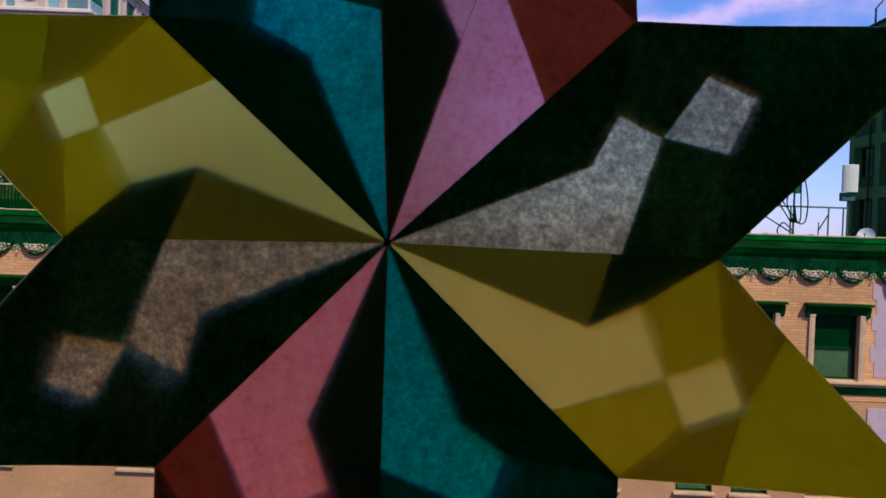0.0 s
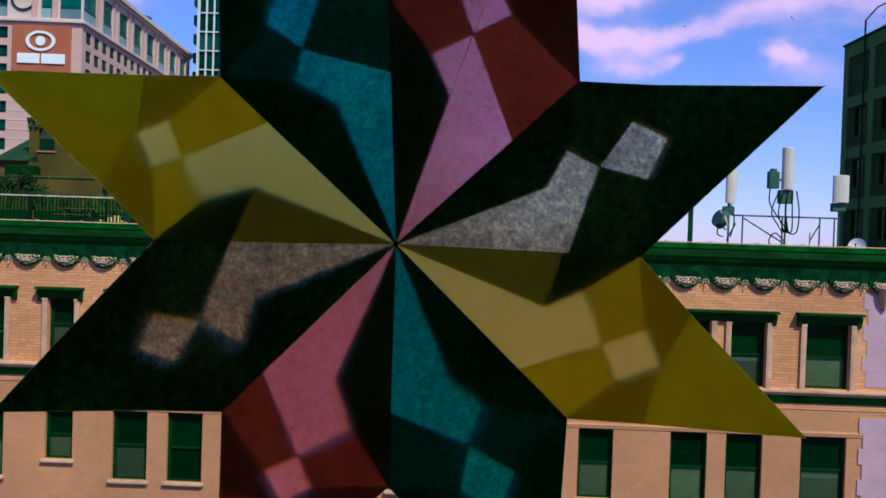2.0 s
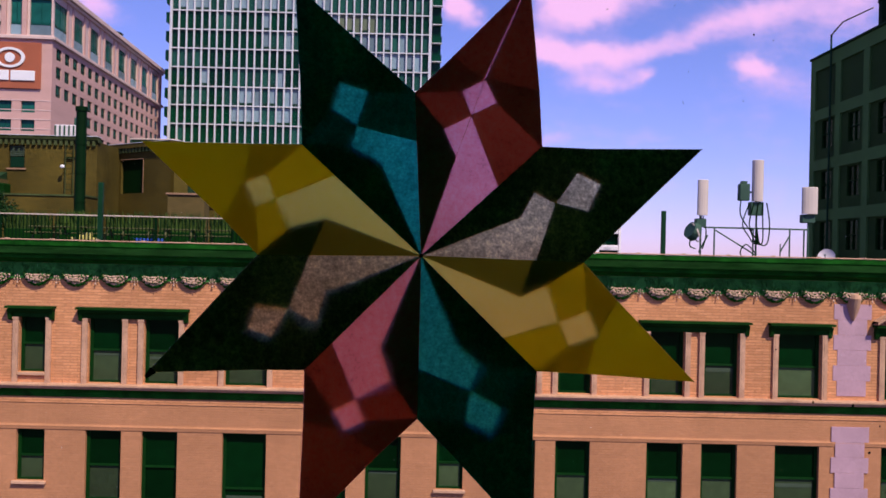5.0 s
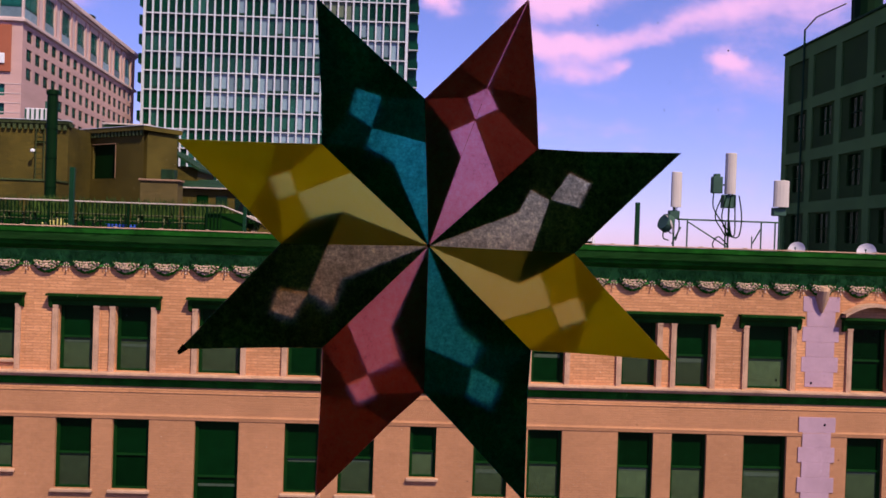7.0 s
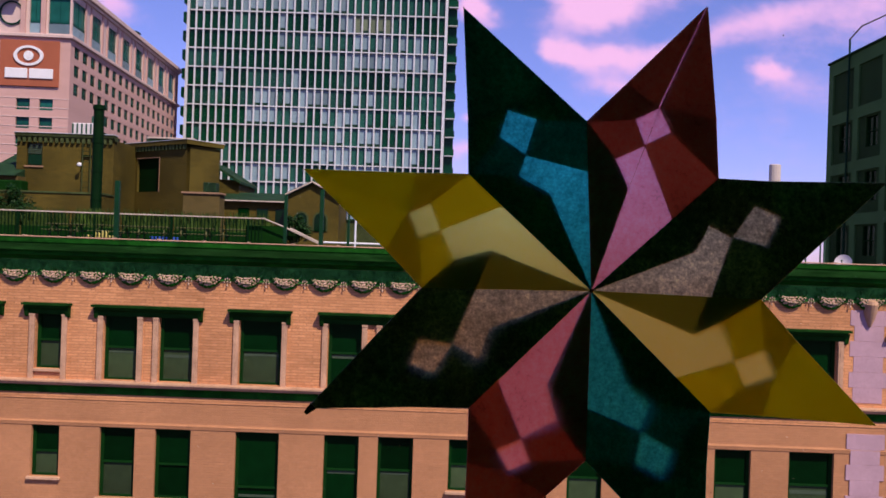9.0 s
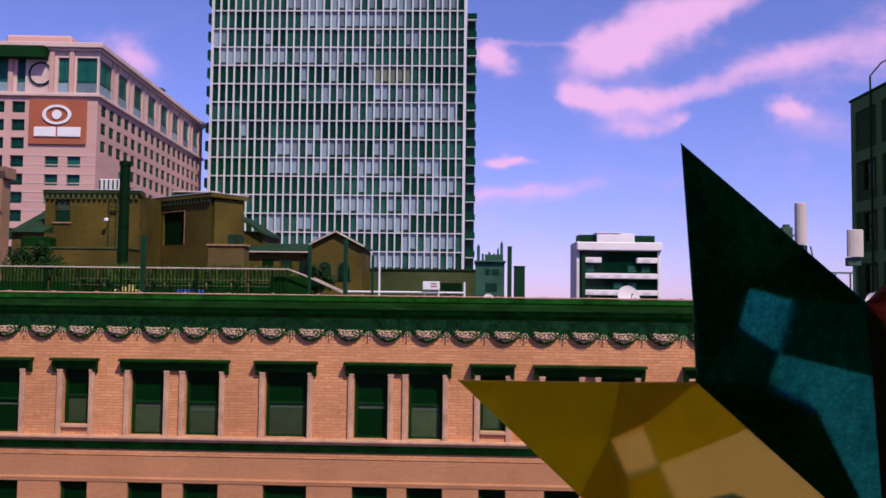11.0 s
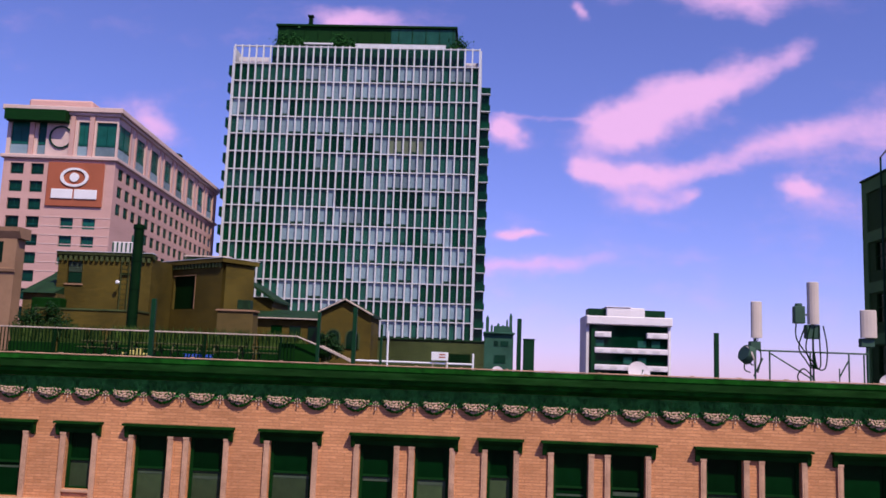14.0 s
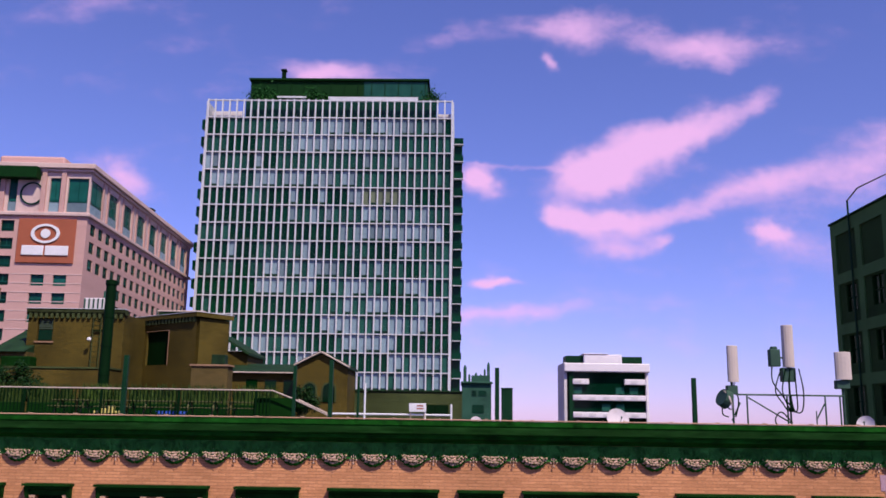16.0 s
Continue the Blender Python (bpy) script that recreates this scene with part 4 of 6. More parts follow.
        cable(t, [(s, -0.15, h0 - 0.05), (s * 1.6 - 0.08, -0.2, h0 - 0.8), (s * 1.1, -0.2, h0 - 1.25 - 0.06 * k), (s * 0.3, -0.12, h0 - 1.5), (0.0, -0.08, h0 - 0.95)])
    cable(t, [(-0.6, -0.1, h0 + 0.02), (-0.62, -0.15, h0 - 0.5), (-0.3, -0.15, h0 - 1.0), (-0.05, -0.1, h0 - 1.3)])
    cable(t, [(0.0, -0.1, 0.4), (-0.4, -0.2, 0.75), (-0.62, -0.2, 0.45), (-0.35, -0.2, 0.1), (0.1, -0.1, 0.05)])
    # third: a short broad panel
    t, h0 = panel(0.4295, 0.0510, 0.0818, 0.56, 0.26, "short broad pale cell antenna on a mast", -4)
    part("lower_radio", bevelled(box(NB(), -0.26, 0.2, -0.12, 0.14, h0 - 0.32, h0 - 0.02), 0.02), M["radio"], t)


make_antennas()


# the roof deck with its railing
def make_deck():
    Y = 40.0
    X = lambda u: u * Y
    d = thing("roof_deck", (0, Y, 0), "dark timber roof terrace on brick piers", "terrace")
    part("deck_floor", box(NB(), X(-0.70), X(-0.155), 0.0, 9.0, EYE - 0.25, EYE - 0.05), M["deck_dark"], d)
    part("pier_wall", box(NB(), X(-0.70), X(-0.155), 0.1, 8.9, 0, EYE - 0.252), M["tan_brick"], d)
    r = thing("railing", (0, Y - 0.05, EYE - 0.25), "terrace railing of black bars with a pale top rail", "railing")
    zr = 0.0308 * Y + 0.25
    xa, xb, xc = X(-0.615), X(-0.2143), X(-0.1500)
    part("top_rail", bevelled(box(NB(), xa, xb, -0.05, 0.05, zr - 0.06, zr), 0.01), M["rail_metal"], r, "pale top rail")
    for s in (0.0, 0.16):
        part("stair_rail", tube(NB(), (xb + 1.05 + s, 0, zr - 0.05 - 0.38), (xc + s, 0, 0.38), 0.04), M["rail_metal"], r, "pale sloping stair rail")
    part("slope_rail", tube(NB(), (xb, 0, zr - 0.03), (xb + 1.05, 0, zr - 0.42), 0.035), M["rail_metal"], r, "pale sloping rail")
    part("bottom_rail", box(NB(), xa, xb, -0.025, 0.025, 0.30, 0.34), M["black_iron"], r)
    n = int((xb - xa) / 0.165)
    first = None
    for k in range(n):
        m = Matrix.Translation((xa + 0.1 + k * 0.165, 0, 0.06))
        first = part("baluster", box(NB(), -0.022, 0.022, -0.015, 0.015, 0, zr - 0.12), M["black_iron"], r, at=m) if first is None else again(first, r, m)
    for k in range(5):
        part("rail_post", bevelled(box(NB(), -0.05, 0.05, -0.05, 0.05, 0.0, zr - 0.062), 0.008), M["black_iron"], r, at=Matrix.Translation((xa + 1.1 + k * 3.55, 0.02, 0.0)))
    # stair side
    part("stair_panel", profile(NB(), [(0.3, 0.0), (0.36, 0.0), (0.36, zr - 0.35), (0.3, zr - 0.35)], xb - 0.9, xb + 0.9), M["deck_dark"], r, "dark boarded stair side")
    # planters with grasses
    q = random.Random(21)
    for k in range(6):
        x = X(-0.60) + k * 2.55
        t = thing("planter", (x, Y + 3.6, EYE - 0.05), "long dark planter box with leafy yellow-green grasses", "planter", "planters on the terrace")
        part("trough", bevelled(box(NB(), 0, 2.2, -0.3, 0.3, 0, 0.62), 0.02), M["deck_dark"], t)
        bm = NB()
        for i in range(420):
            px, py = q.uniform(0.05, 2.15), q.uniform(-0.25, 0.25)
            h, lean = q.uniform(0.35, 1.1), q.uniform(-0.3, 0.3)
            w = q.uniform(0.02, 0.045)
            v = [bm.verts.new(c) for c in ((px - w, py, 0.58), (px + w, py + 0.01, 0.58), (px + lean * 0.5 + w, py + q.uniform(-.1, .1), 0.6 + h * 0.6), (px + lean, py, 0.6 + h))]
            bm.faces.new(v[:3])
            bm.faces.new((v[0], v[2], v[3]))
        part("grasses", bm, M["leaf"], t, "yellow-green ornamental grasses")
    for k, u in enumerate((-0.46, -0.405, -0.355, -0.305, -0.255)):
        t = thing("picnic_table", (X(u), Y + 1.6, EYE - 0.05), "weathered wooden picnic table with two benches", "table", "tables on the terrace")
        part("tabletop", bevelled(box(NB(), -0.85, 0.85, -0.38, 0.38, 0.70, 0.75), 0.01), M["wood"], t)
        for s in (-0.68, 0.68):
            part("bench", bevelled(box(NB(), -0.85, 0.85, s - 0.14, s + 0.14, 0.42, 0.46), 0.01), M["wood"], t)
        for s in (-0.6, 0.6):
            lg = NB()
            box(lg, s - 0.04, s + 0.04, -0.72, 0.72, 0.36, 0.418)
            tube(lg, (s, -0.6, 0), (s, -0.2, 0.7), 0.045, seg=6)
            tube(lg, (s, 0.6, 0), (s, 0.2, 0.7), 0.045, seg=6)
            part("leg_frame", lg, M["wood"], t)
    for k in range(4):
        t = thing("cushion", (X(-0.420) + 0.33 * k, Y + 0.55, EYE - 0.05), "bright yellow seat cushion stacked on the terrace", "cushion", "cushions on the terrace")
        bm = bevelled(box(NB(), -0.15, 0.15, -0.14, 0.14, 0, 0.24 + 0.12 * (k % 3)), 0.04)
        part("pad", bm, M["cushion"], t)
    for k in range(4):
        t = thing("crate", (X(-0.345) + 0.34 * k, Y + 0.5, EYE - 0.05), "open bright blue plastic crate on the terrace", "crate", "crates on the terrace")
        part("shell", bevelled(box(NB(), -0.15, 0.15, -0.15, 0.15, 0, 0.24), 0.015), M["blue"], t)
        part("rim", box(NB(), -0.16, 0.16, -0.16, 0.16, 0.242, 0.27), M["blue"], t)



def make_shrub(x, y, wide, high, seed):
    """A dense shrub: a few stems and a crown of separate leaves."""
    q = random.Random(seed)
    t = thing("shrub", (x, y, EYE - 0.05), "dense dark green shrub on the roof terrace", "shrub", "shrubs on the terrace")
    st = NB()
    for k in range(5):
        a = q.uniform(0, 6.28)
        tube(st, (0.1 * math.cos(a), 0.1 * math.sin(a), 0), (0.5 * wide * math.cos(a), 0.3 * wide * math.sin(a), high * q.uniform(0.6, 0.85)), 0.04, 0.012, 6)
    part("stems", st, M["wood"], t)
    lobes = [(q.uniform(-0.55, 0.55) * wide, q.uniform(-0.3, 0.3) * wide, high * q.uniform(0.3, 0.8), q.uniform(0.26, 0.42)) for k in range(11)]
    bm = NB()
    for k in range(3400):
        cx, cy, cz, r = q.choice(lobes)
        d = Vector((q.gauss(0, 1), q.gauss(0, 1), q.gauss(0, 1))).normalized() * q.uniform(0.35, 1.05)
        c = Vector((cx + d.x * r * wide, cy + d.y * r * wide, max(0.08, cz + d.z * r * high * 0.7)))
        e = Vector((q.gauss(0, 1), q.gauss(0, 1), q.gauss(0, 0.6))).normalized()
        f = e.cross(d).normalized() * q.uniform(0.03, 0.05)
        e *= q.uniform(0.07, 0.12)
        bm.faces.new([bm.verts.new(c + w) for w in (-e, f, e, -f)])
    part("crown", bm, M["shrub_leaf"], t, "small dark leaves")


make_deck()
make_shrub(-0.1790 * 47.0, 47.0, 0.95, 1.85, 5)
make_shrub(-0.2190 * 47.0, 47.3, 1.0, 1.35, 6)
make_shrub(-0.5080 * 47.0, 47.0, 1.9, 3.0, 7)


# low white pipe rail and sign on the roof by the stair
t = thing("pipe_rail", (0, 38.5, EYE - 0.31), "low white pipe rail along the roof", "railing")
for u0, u1 in ((-0.1450, -0.1090), (-0.1085, -0.0110)):
    part("rail", tube(NB(), (u0 * 38.5, 0, 0.31 + 0.0052 * 38.5), (u1 * 38.5, 0, 0.31 + 0.0052 * 38.5), 0.045), M["sign_white"], t)
for u, v in ((-0.1088, 0.040), (-0.0108, 0.0175), (-0.0405, 0.0175)):
    part("upright", tube(NB(), (u * 38.5, 0, 0), (u * 38.5, 0, 0.31 + v * 38.5), 0.045), M["sign_white"], t)
t = thing("roof_sign", (-0.0500 * 38.5, 38.4, EYE - 0.31), "small white sign board with unreadable grey marks on two legs", "sign")
part("board", bevelled(box(NB(), -0.32, 0.42, -0.03, 0.03, 0.31 + 0.0085 * 38.5, 0.31 + 0.0180 * 38.5), 0.01), M["sign_white"], t)
for k in range(2):
    part("mark", box(NB(), 0.02, 0.3, -0.036, -0.031, 0.31 + (0.0115 + 0.003 * k) * 38.5, 0.31 + (0.013 + 0.003 * k) * 38.5), M["sign_brown"], t, "unreadable dark mark")
for x in (-0.25, 0.35):
    part("leg", tube(NB(), (x, 0.05, 0), (x, 0.05, 0.31 + 0.012 * 38.5), 0.025), M["rail_metal"], t)


# ---------------------------------------------------------------- houses behind
def corbels(parent, x0, x1, y, z, material, n):
    a = None
    for k in range(n):
        m = Matrix.Translation((x0 + (x1 - x0) * (k + 0.5) / n, y, z))
        a = part("corbel", box(NB(), -0.09, 0.09, -0.14, 0.0, -0.3, 0.0), material, parent, at=m) if a is None else again(a, parent, m)


def make_brown_house():
    Y = 55.0
    X = lambda u: u * Y
    Zz = lambda v: EYE + v * Y
    h = thing("brick_house", (0, Y, 0), "brown brick rooftop house with corbelled parapets", "house")
    wl = (X(-0.4919), X(-0.4735), Zz(0.0828), Zz(0.1090))
    part("wall", pierced(NB(), X(-0.5033), X(-0.3910), 0, Zz(0.1165), 0, 0.2, [wl]), M["brown_brick"], h)
    part("body", box(NB(), X(-0.5033), X(-0.3910), 0.2, 9.0, 0, Zz(0.1150)), M["brown_brick"], h)
    part("side_wall", box(NB(), X(-0.3910) - 0.2, X(-0.3910), 0.002, 0.19, 0, Zz(0.1160)), M["brown_brick"], h)
    part("parapet", profile(NB(), [(-0.02, Zz(0.1135)), (-0.2, Zz(0.1165)), (-0.26, Zz(0.1200)), (0.4, Zz(0.1200)), (0.4, Zz(0.1135))], X(-0.5045), X(-0.3895)), M["dark_brick"], h, "dark brick parapet cap")
    part("coping", box(NB(), X(-0.5050), X(-0.3890), -0.29, 0.42, Zz(0.1201), Zz(0.1201) + 0.035), M["concrete_white"], h, "thin pale roof edge")
    corbels(h, X(-0.5033), X(-0.3910), -0.02, Zz(0.1150), M["dark_brick"], 18)
    wn = part("window", box(NB(), wl[0] + 0.06, wl[1] - 0.06, 0.12, 0.16, wl[2] + 0.06, (wl[2] + wl[3]) / 2), M["pane"], h, "sash window half covered by a louvre")
    for k in range(6):
        z = (wl[2] + wl[3]) / 2 + 0.05 + k * 0.11
        part("louvre", box(NB(), wl[0] + 0.06, wl[1] - 0.06, 0.08, 0.15, z, z + 0.07), M["blind"], wn, "pale louvre slat")
    part("window_sill", box(NB(), wl[0] - 0.1, wl[1] + 0.1, -0.08, 0.12, wl[2] - 0.1, wl[2] - 0.004), M["tan_stucco"], h)
    tk = thing("water_tank", (-0.4235 * 58.0, Y + 3.0, Zz(0.1150)), "pale slatted water tank on the flat roof", "tank")
    part("shell", bevelled(box(NB(), -0.75, 0.75, -0.6, 0.6, 0.0, 1.35), 0.05), M["office_grey"], tk)
    for k in range(5):
        part("slat", box(NB(), -0.7 + 0.3 * k, -0.6 + 0.3 * k, -0.64, -0.602, 0.1, 1.3), M["far_stone"], tk)
    part("pipe_stack", tube(NB(), (0.4, 0, 1.352), (0.4, 0, 1.9), 0.08), M["far_stone"], tk)
    rh = thing("roof_hatch", (X(-0.3480), Y + 4.2, Zz(0.1130)), "low pale roof hatch behind the parapet", "hatch")
    part("box", bevelled(box(NB(), -1.5, 1.5, -0.5, 0.5, -0.8, 0.75), 0.04), M["slate"], rh)
    part("lid", bevelled(box(NB(), -1.6, 1.6, -0.6, 0.6, 0.752, 0.84), 0.02), M["rail_metal"], rh, "pale sheet lid")
    # ladder on the wall
    lx = X(-0.4208)
    lad = thing("wall_ladder", (lx, Y - 0.2, Zz(0.03)), "rusty iron ladder fixed to the brick wall", "ladder")
    for s in (-0.25, 0.25):
        part("stile", box(NB(), s - 0.022, s + 0.022, -0.03, 0.03, 0, 4.4), M["dark_brick"], lad)
    for k in range(13):
        part("rung", tube(NB(), (-0.25, 0, 0.25 + 0.33 * k), (0.25, 0, 0.25 + 0.33 * k), 0.016, seg=6), M["dark_brick"], lad)
    for z in (1.0, 3.6):
        part("bracket", box(NB(), -0.28, 0.28, 0.02, 0.2, z, z + 0.05), M["black_iron"], lad)
    # lower lean-to beside it
    t = thing("lean_to", (0, Y - 2.2, 0), "low tan brick lean-to with a dark sloping roof", "outbuilding")
    part("wall", box(NB(), X(-0.5050), X(-0.3880), 0, 2.0, 0, Zz(0.0490)), M["brown_brick"], t)
    part("coping", bevelled(box(NB(), X(-0.5060), X(-0.3870), -0.06, 2.0, Zz(0.0492), Zz(0.0515)), 0.02), M["dark_brick"], t)
    # the second block stands turned, its corner to the street
    b = thing("brick_annex", pose(X(-0.3094), Y + 0.6, 0, 0, 0, -36), "brown brick annex with a large dark opening", "house")
    L, W, zt = 6.6, 2.6, Zz(0.1150)
    # its long face runs back to the west, the short one to the east
    hole = (-5.3, -2.9, Zz(0.0600), Zz(0.1005))
    part("wall", pierced(NB(), -L, 0, 0, zt, 0, 0.25, [hole]), M["brown_brick"], b)
    part("body", box(NB(), -L, 0, 0.25, W, 0, zt - 0.1), M["brown_brick"], b)
    part("opening_frame", bevelled(box(NB(), hole[0] - 0.05, hole[1] + 0.05, -0.04, 0.02, hole[3] - 0.002, hole[3] + 0.05), 0.01), M["tan_stucco"], b)
    part("opening_edge", box(NB(), hole[1] + 0.002, hole[1] + 0.06, -0.03, 0.02, hole[2], hole[3] - 0.004), M["tan_stucco"], b)
    part("door", box(NB(), hole[0], hole[1], 0.15, 0.2, hole[2], hole[3]), M["black_iron"], b, "black steel shutter")
    part("parapet", box(NB(), -L - 0.2, 0.2, -0.2, W + 0.2, zt - 0.02, zt + 0.26), M["brown_brick"], b, "dark brick parapet cap")
    part("coping", box(NB(), -L - 0.23, 0.23, -0.23, W + 0.23, zt + 0.262, zt + 0.295), M["concrete_white"], b, "thin pale roof edge")
    corbels(b, -L, 0, -0.01, zt - 0.02, M["dark_brick"], 18)
    # round flue
    f = thing("chimney_pipe", (-0.4095 * 48.4, 48.4, EYE - 0.05), "tall black iron chimney pipe", "chimney")
    hh = 0.1544 * 48.4 + 0.05
    bm = NB()
    tube(bm, (0, 0, 0), (0, 0, hh - 0.25), 0.30, 0.28, 16)
    part("pipe", bm, M["black_iron"], f, smooth=False)
    part("collar", tube(NB(), (0, 0, hh - 0.248), (0, 0, hh), 0.33, 0.33, 16), M["black_iron"], f)
    part("foot_box", bevelled(box(NB(), -0.5, 0.5, -0.4, 0.4, 0, 0.9), 0.03), M["black_iron"], f)
    for z in (2.2, 3.8, 5.4):
        part("band", tube(NB(), (0, 0, z), (0, 0, z + 0.07), 0.315, 0.315, 16), M["black_iron"], f)
    lamp = thing("wall_lamp", (-0.4296 * 54.6, 54.6, EYE + 0.0855 * 54.6), "small white floodlight on the brick wall", "lamp")
    part("head", ball(NB(), (0, -0.1, 0), 0.16, (1, 0.8, 0.9)), M["sign_white"], lamp)
    part("arm", tube(NB(), (0, -0.1, 0), (0.0, 0.38, -0.1), 0.03), M["black_iron"], lamp)
    # to the east: a slate-roofed shed, the pale low wall and a vent
    s = thing("low_shed", (0, 58.0, 0), "low tan brick shed with a green slate roof", "outbuilding")
    X = lambda u: u * 58
    Zz = lambda v: EYE + v * 58
    part("wall", box(NB(), X(-0.2690), X(-0.1905), 0, 4, 0, Zz(0.0500)), M["brown_brick"], s)
    part("roof", profile(NB(), [(-0.3, Zz(0.0500)), (4.2, Zz(0.0640)), (4.2, Zz(0.0500))], X(-0.2750), X(-0.1890)), M["slate"], s)
    part("gutter", tube(NB(), (X(-0.2750), -0.34, Zz(0.0498)), (X(-0.1890), -0.34, Zz(0.0498)), 0.05, seg=6), M["rail_metal"], s, "thin pale gutter")
    for k in range(3):
        part("arch_window", box(NB(), X(-0.245) + k * 1.25, X(-0.245) + k * 1.25 + 0.75, -0.03, 0.0, Zz(0.024), Zz(0.042)), M["pane"], s)
    s = thing("tan_outbuilding", (0, 53.0, 0), "small tan brick outbuilding with a flat coping", "outbuilding")
    X = lambda u: u * 53
    Zz = lambda v: EYE + v * 53
    part("wall", box(NB(), X(-0.3090), X(-0.2670), 0, 1.2, 0, Zz(0.0560)), M["tan_brick"], s)
    part("coping", bevelled(box(NB(), X(-0.3110), X(-0.2650), -0.1, 1.2, Zz(0.0562), Zz(0.0585)), 0.02), M["tan_stucco"], s, "pale coping")
    part("vent_hood", bevelled(box(NB(), X(-0.2870), X(-0.2720), 0.1, 0.9, Zz(0.0587), Zz(0.0700)), 0.03), M["slate"], s, "green-grey vent hood")
    s = thing("slate_roof_house", (0, 61.5, 0), "dark house with a sloping green slate roof", "house")
    X = lambda u: u * 61.5
    Zz = lambda v: EYE + v * 61.5
    part("wall", box(NB(), X(-0.2950), X(-0.2450), 0, 5, 0, Zz(0.0740)), M["brown_brick"], s)
    rf = NB()
    v = [rf.verts.new(c) for c in ((X(-0.2800), -0.4, Zz(0.0950)), (X(-0.2420), -0.4, Zz(0.0720)), (X(-0.2420), 5, Zz(0.0720)), (X(-0.2800), 5, Zz(0.0950)),
                                   (X(-0.2800), -0.4, Zz(0.0920)), (X(-0.2420), -0.4, Zz(0.0690)), (X(-0.2420), 5, Zz(0.0690)), (X(-0.2800), 5, Zz(0.0920)))]
    for q in ((0, 1, 2, 3), (4, 7, 6, 5), (0, 4, 5, 1), (1, 5, 6, 2), (2, 6, 7, 3), (3, 7, 4, 0)):
        rf.faces.new([v[i] for i in q])
    part("roof", rf, M["slate"], s)
    # gabled house with an arched porch
    s = thing("gabled_house", (0, 56.0, 0), "small gabled brick house with pale verge boards", "house")
    X = lambda u: u * 56
    Zz = lambda v: EYE + v * 56
    g = NB()
    out = [(X(-0.1880), 0), (X(-0.1290), 0), (X(-0.1290), Zz(0.0560)), (X(-0.1598), Zz(0.0715)), (X(-0.1880), Zz(0.0585))]
    a = [g.verts.new((x, 0, z)) for x, z in out]
    c = [g.verts.new((x, 4, z)) for x, z in out]
    for i in range(5):
        g.faces.new((a[i], a[(i + 1) % 5], c[(i + 1) % 5], c[i]))
    g.faces.new(a)
    g.faces.new(c[::-1])
    part("wall", g, M["brown_brick"], s)
    for (xa, za), (xb, zb) in (((X(-0.1905), Zz(0.0570)), (X(-0.1598), Zz(0.0725))), ((X(-0.1598), Zz(0.0725)), (X(-0.1265), Zz(0.0550)))):
        vb = NB()
        v = [vb.verts.new(q) for q in ((xa, -0.2, za), (xb, -0.2, zb), (xb, -0.2, zb + 0.2), (xa, -0.2, za + 0.2), (xa, 4.1, za), (xb, 4.1, zb), (xb, 4.1, zb + 0.2), (xa, 4.1, za + 0.2))]
        for q in ((0, 1, 2, 3), (4, 7, 6, 5), (0, 4, 5, 1), (3, 2, 6, 7), (0, 3, 7, 4), (1, 5, 6, 2)):
            vb.faces.new([v[i] for i in q])
        part("roof", vb, M["slate"], s)
        part("verge", tube(NB(), (xa, -0.25, za + 0.1), (xb, -0.25, zb + 0.1), 0.06, seg=6), M["rail_metal"], s, "pale verge board")
    for u in (-0.172, -0.150):
        rim, pane = NB(), NB()
        for bm, w, y in ((rim, 0.48, -0.05), (pane, 0.38, -0.075)):
            edge = [(-w, Zz(0.018)), (w, Zz(0.018))] + [(w * math.cos(k * math.pi / 8), Zz(0.032) + w * math.sin(k * math.pi / 8)) for k in range(9)]
            lo = [bm.verts.new((X(u) + x, y, z)) for x, z in edge]
            hi = [bm.verts.new((X(u) + x, 0.0, z)) for x, z in edge]
            bm.faces.new(lo)
            for k in range(len(lo)):
                bm.faces.new((lo[k], hi[k], hi[(k + 1) % len(lo)], lo[(k + 1) % len(lo)]))
        wn = part("arch_window", rim, M["dark_brick"], s, "round-arched window with a brick surround")
        part("pane", pane, M["pane"], wn)
    # long low wall of dark brick
    s = thing("dark_brick_wall", (0, 60.0, 0), "long low mossy dark brick building", "building")
    part("wall", box(NB(), -0.1270 * 60, 0.0015 * 60, 0, 6, 0, EYE + 0.0310 * 60), M["dark_brick"], s)
    part("coping", box(NB(), -0.1275 * 60, 0.0020 * 60, -0.1, 0.4, EYE + 0.0311 * 60, EYE + 0.0325 * 60), M["slate"], s)
    part("opening", box(NB(), -0.0380 * 60, -0.0140 * 60, -0.03, 0, EYE + 0.004 * 60, EYE + 0.0165 * 60), M["black_iron"], s, "dark garage opening")
    # tan house at the west end
    s = thing("tan_house", (0, 52.0, 0), "tan stucco house end with a moulded cornice", "house")
    X = lambda u: u * 52
    Zz = lambda v: EYE + v * 52
    part("wall", box(NB(), X(-0.70), X(-0.5560), 0, 1.0, 0, Zz(0.1400)), M["tan_stucco"], s)
    part("cornice", profile(NB(), [(-0.02, Zz(0.1340)), (-0.25, Zz(0.1420)), (-0.3, Zz(0.1470)), (1.1, Zz(0.1470)), (1.1, Zz(0.1340))], X(-0.705), X(-0.5510)), M["tan_stucco"], s, "moulded stone cornice")
    part("string_course", profile(NB(), [(0.0, Zz(0.0930)), (-0.12, Zz(0.0940)), (-0.16, Zz(0.0975)), (0, Zz(0.0985))], X(-0.70), X(-0.5545)), M["tan_stucco"], s, "thin stone course")
    part("window", box(NB(), X(-0.5900), X(-0.5720), -0.02, 0.05, Zz(0.105), Zz(0.130)), M["pane"], s)
    s = thing("west_shed", (0, 54.0, 0), "low brick shed with a dark mossy slate roof", "outbuilding")
    X = lambda u: u * 54
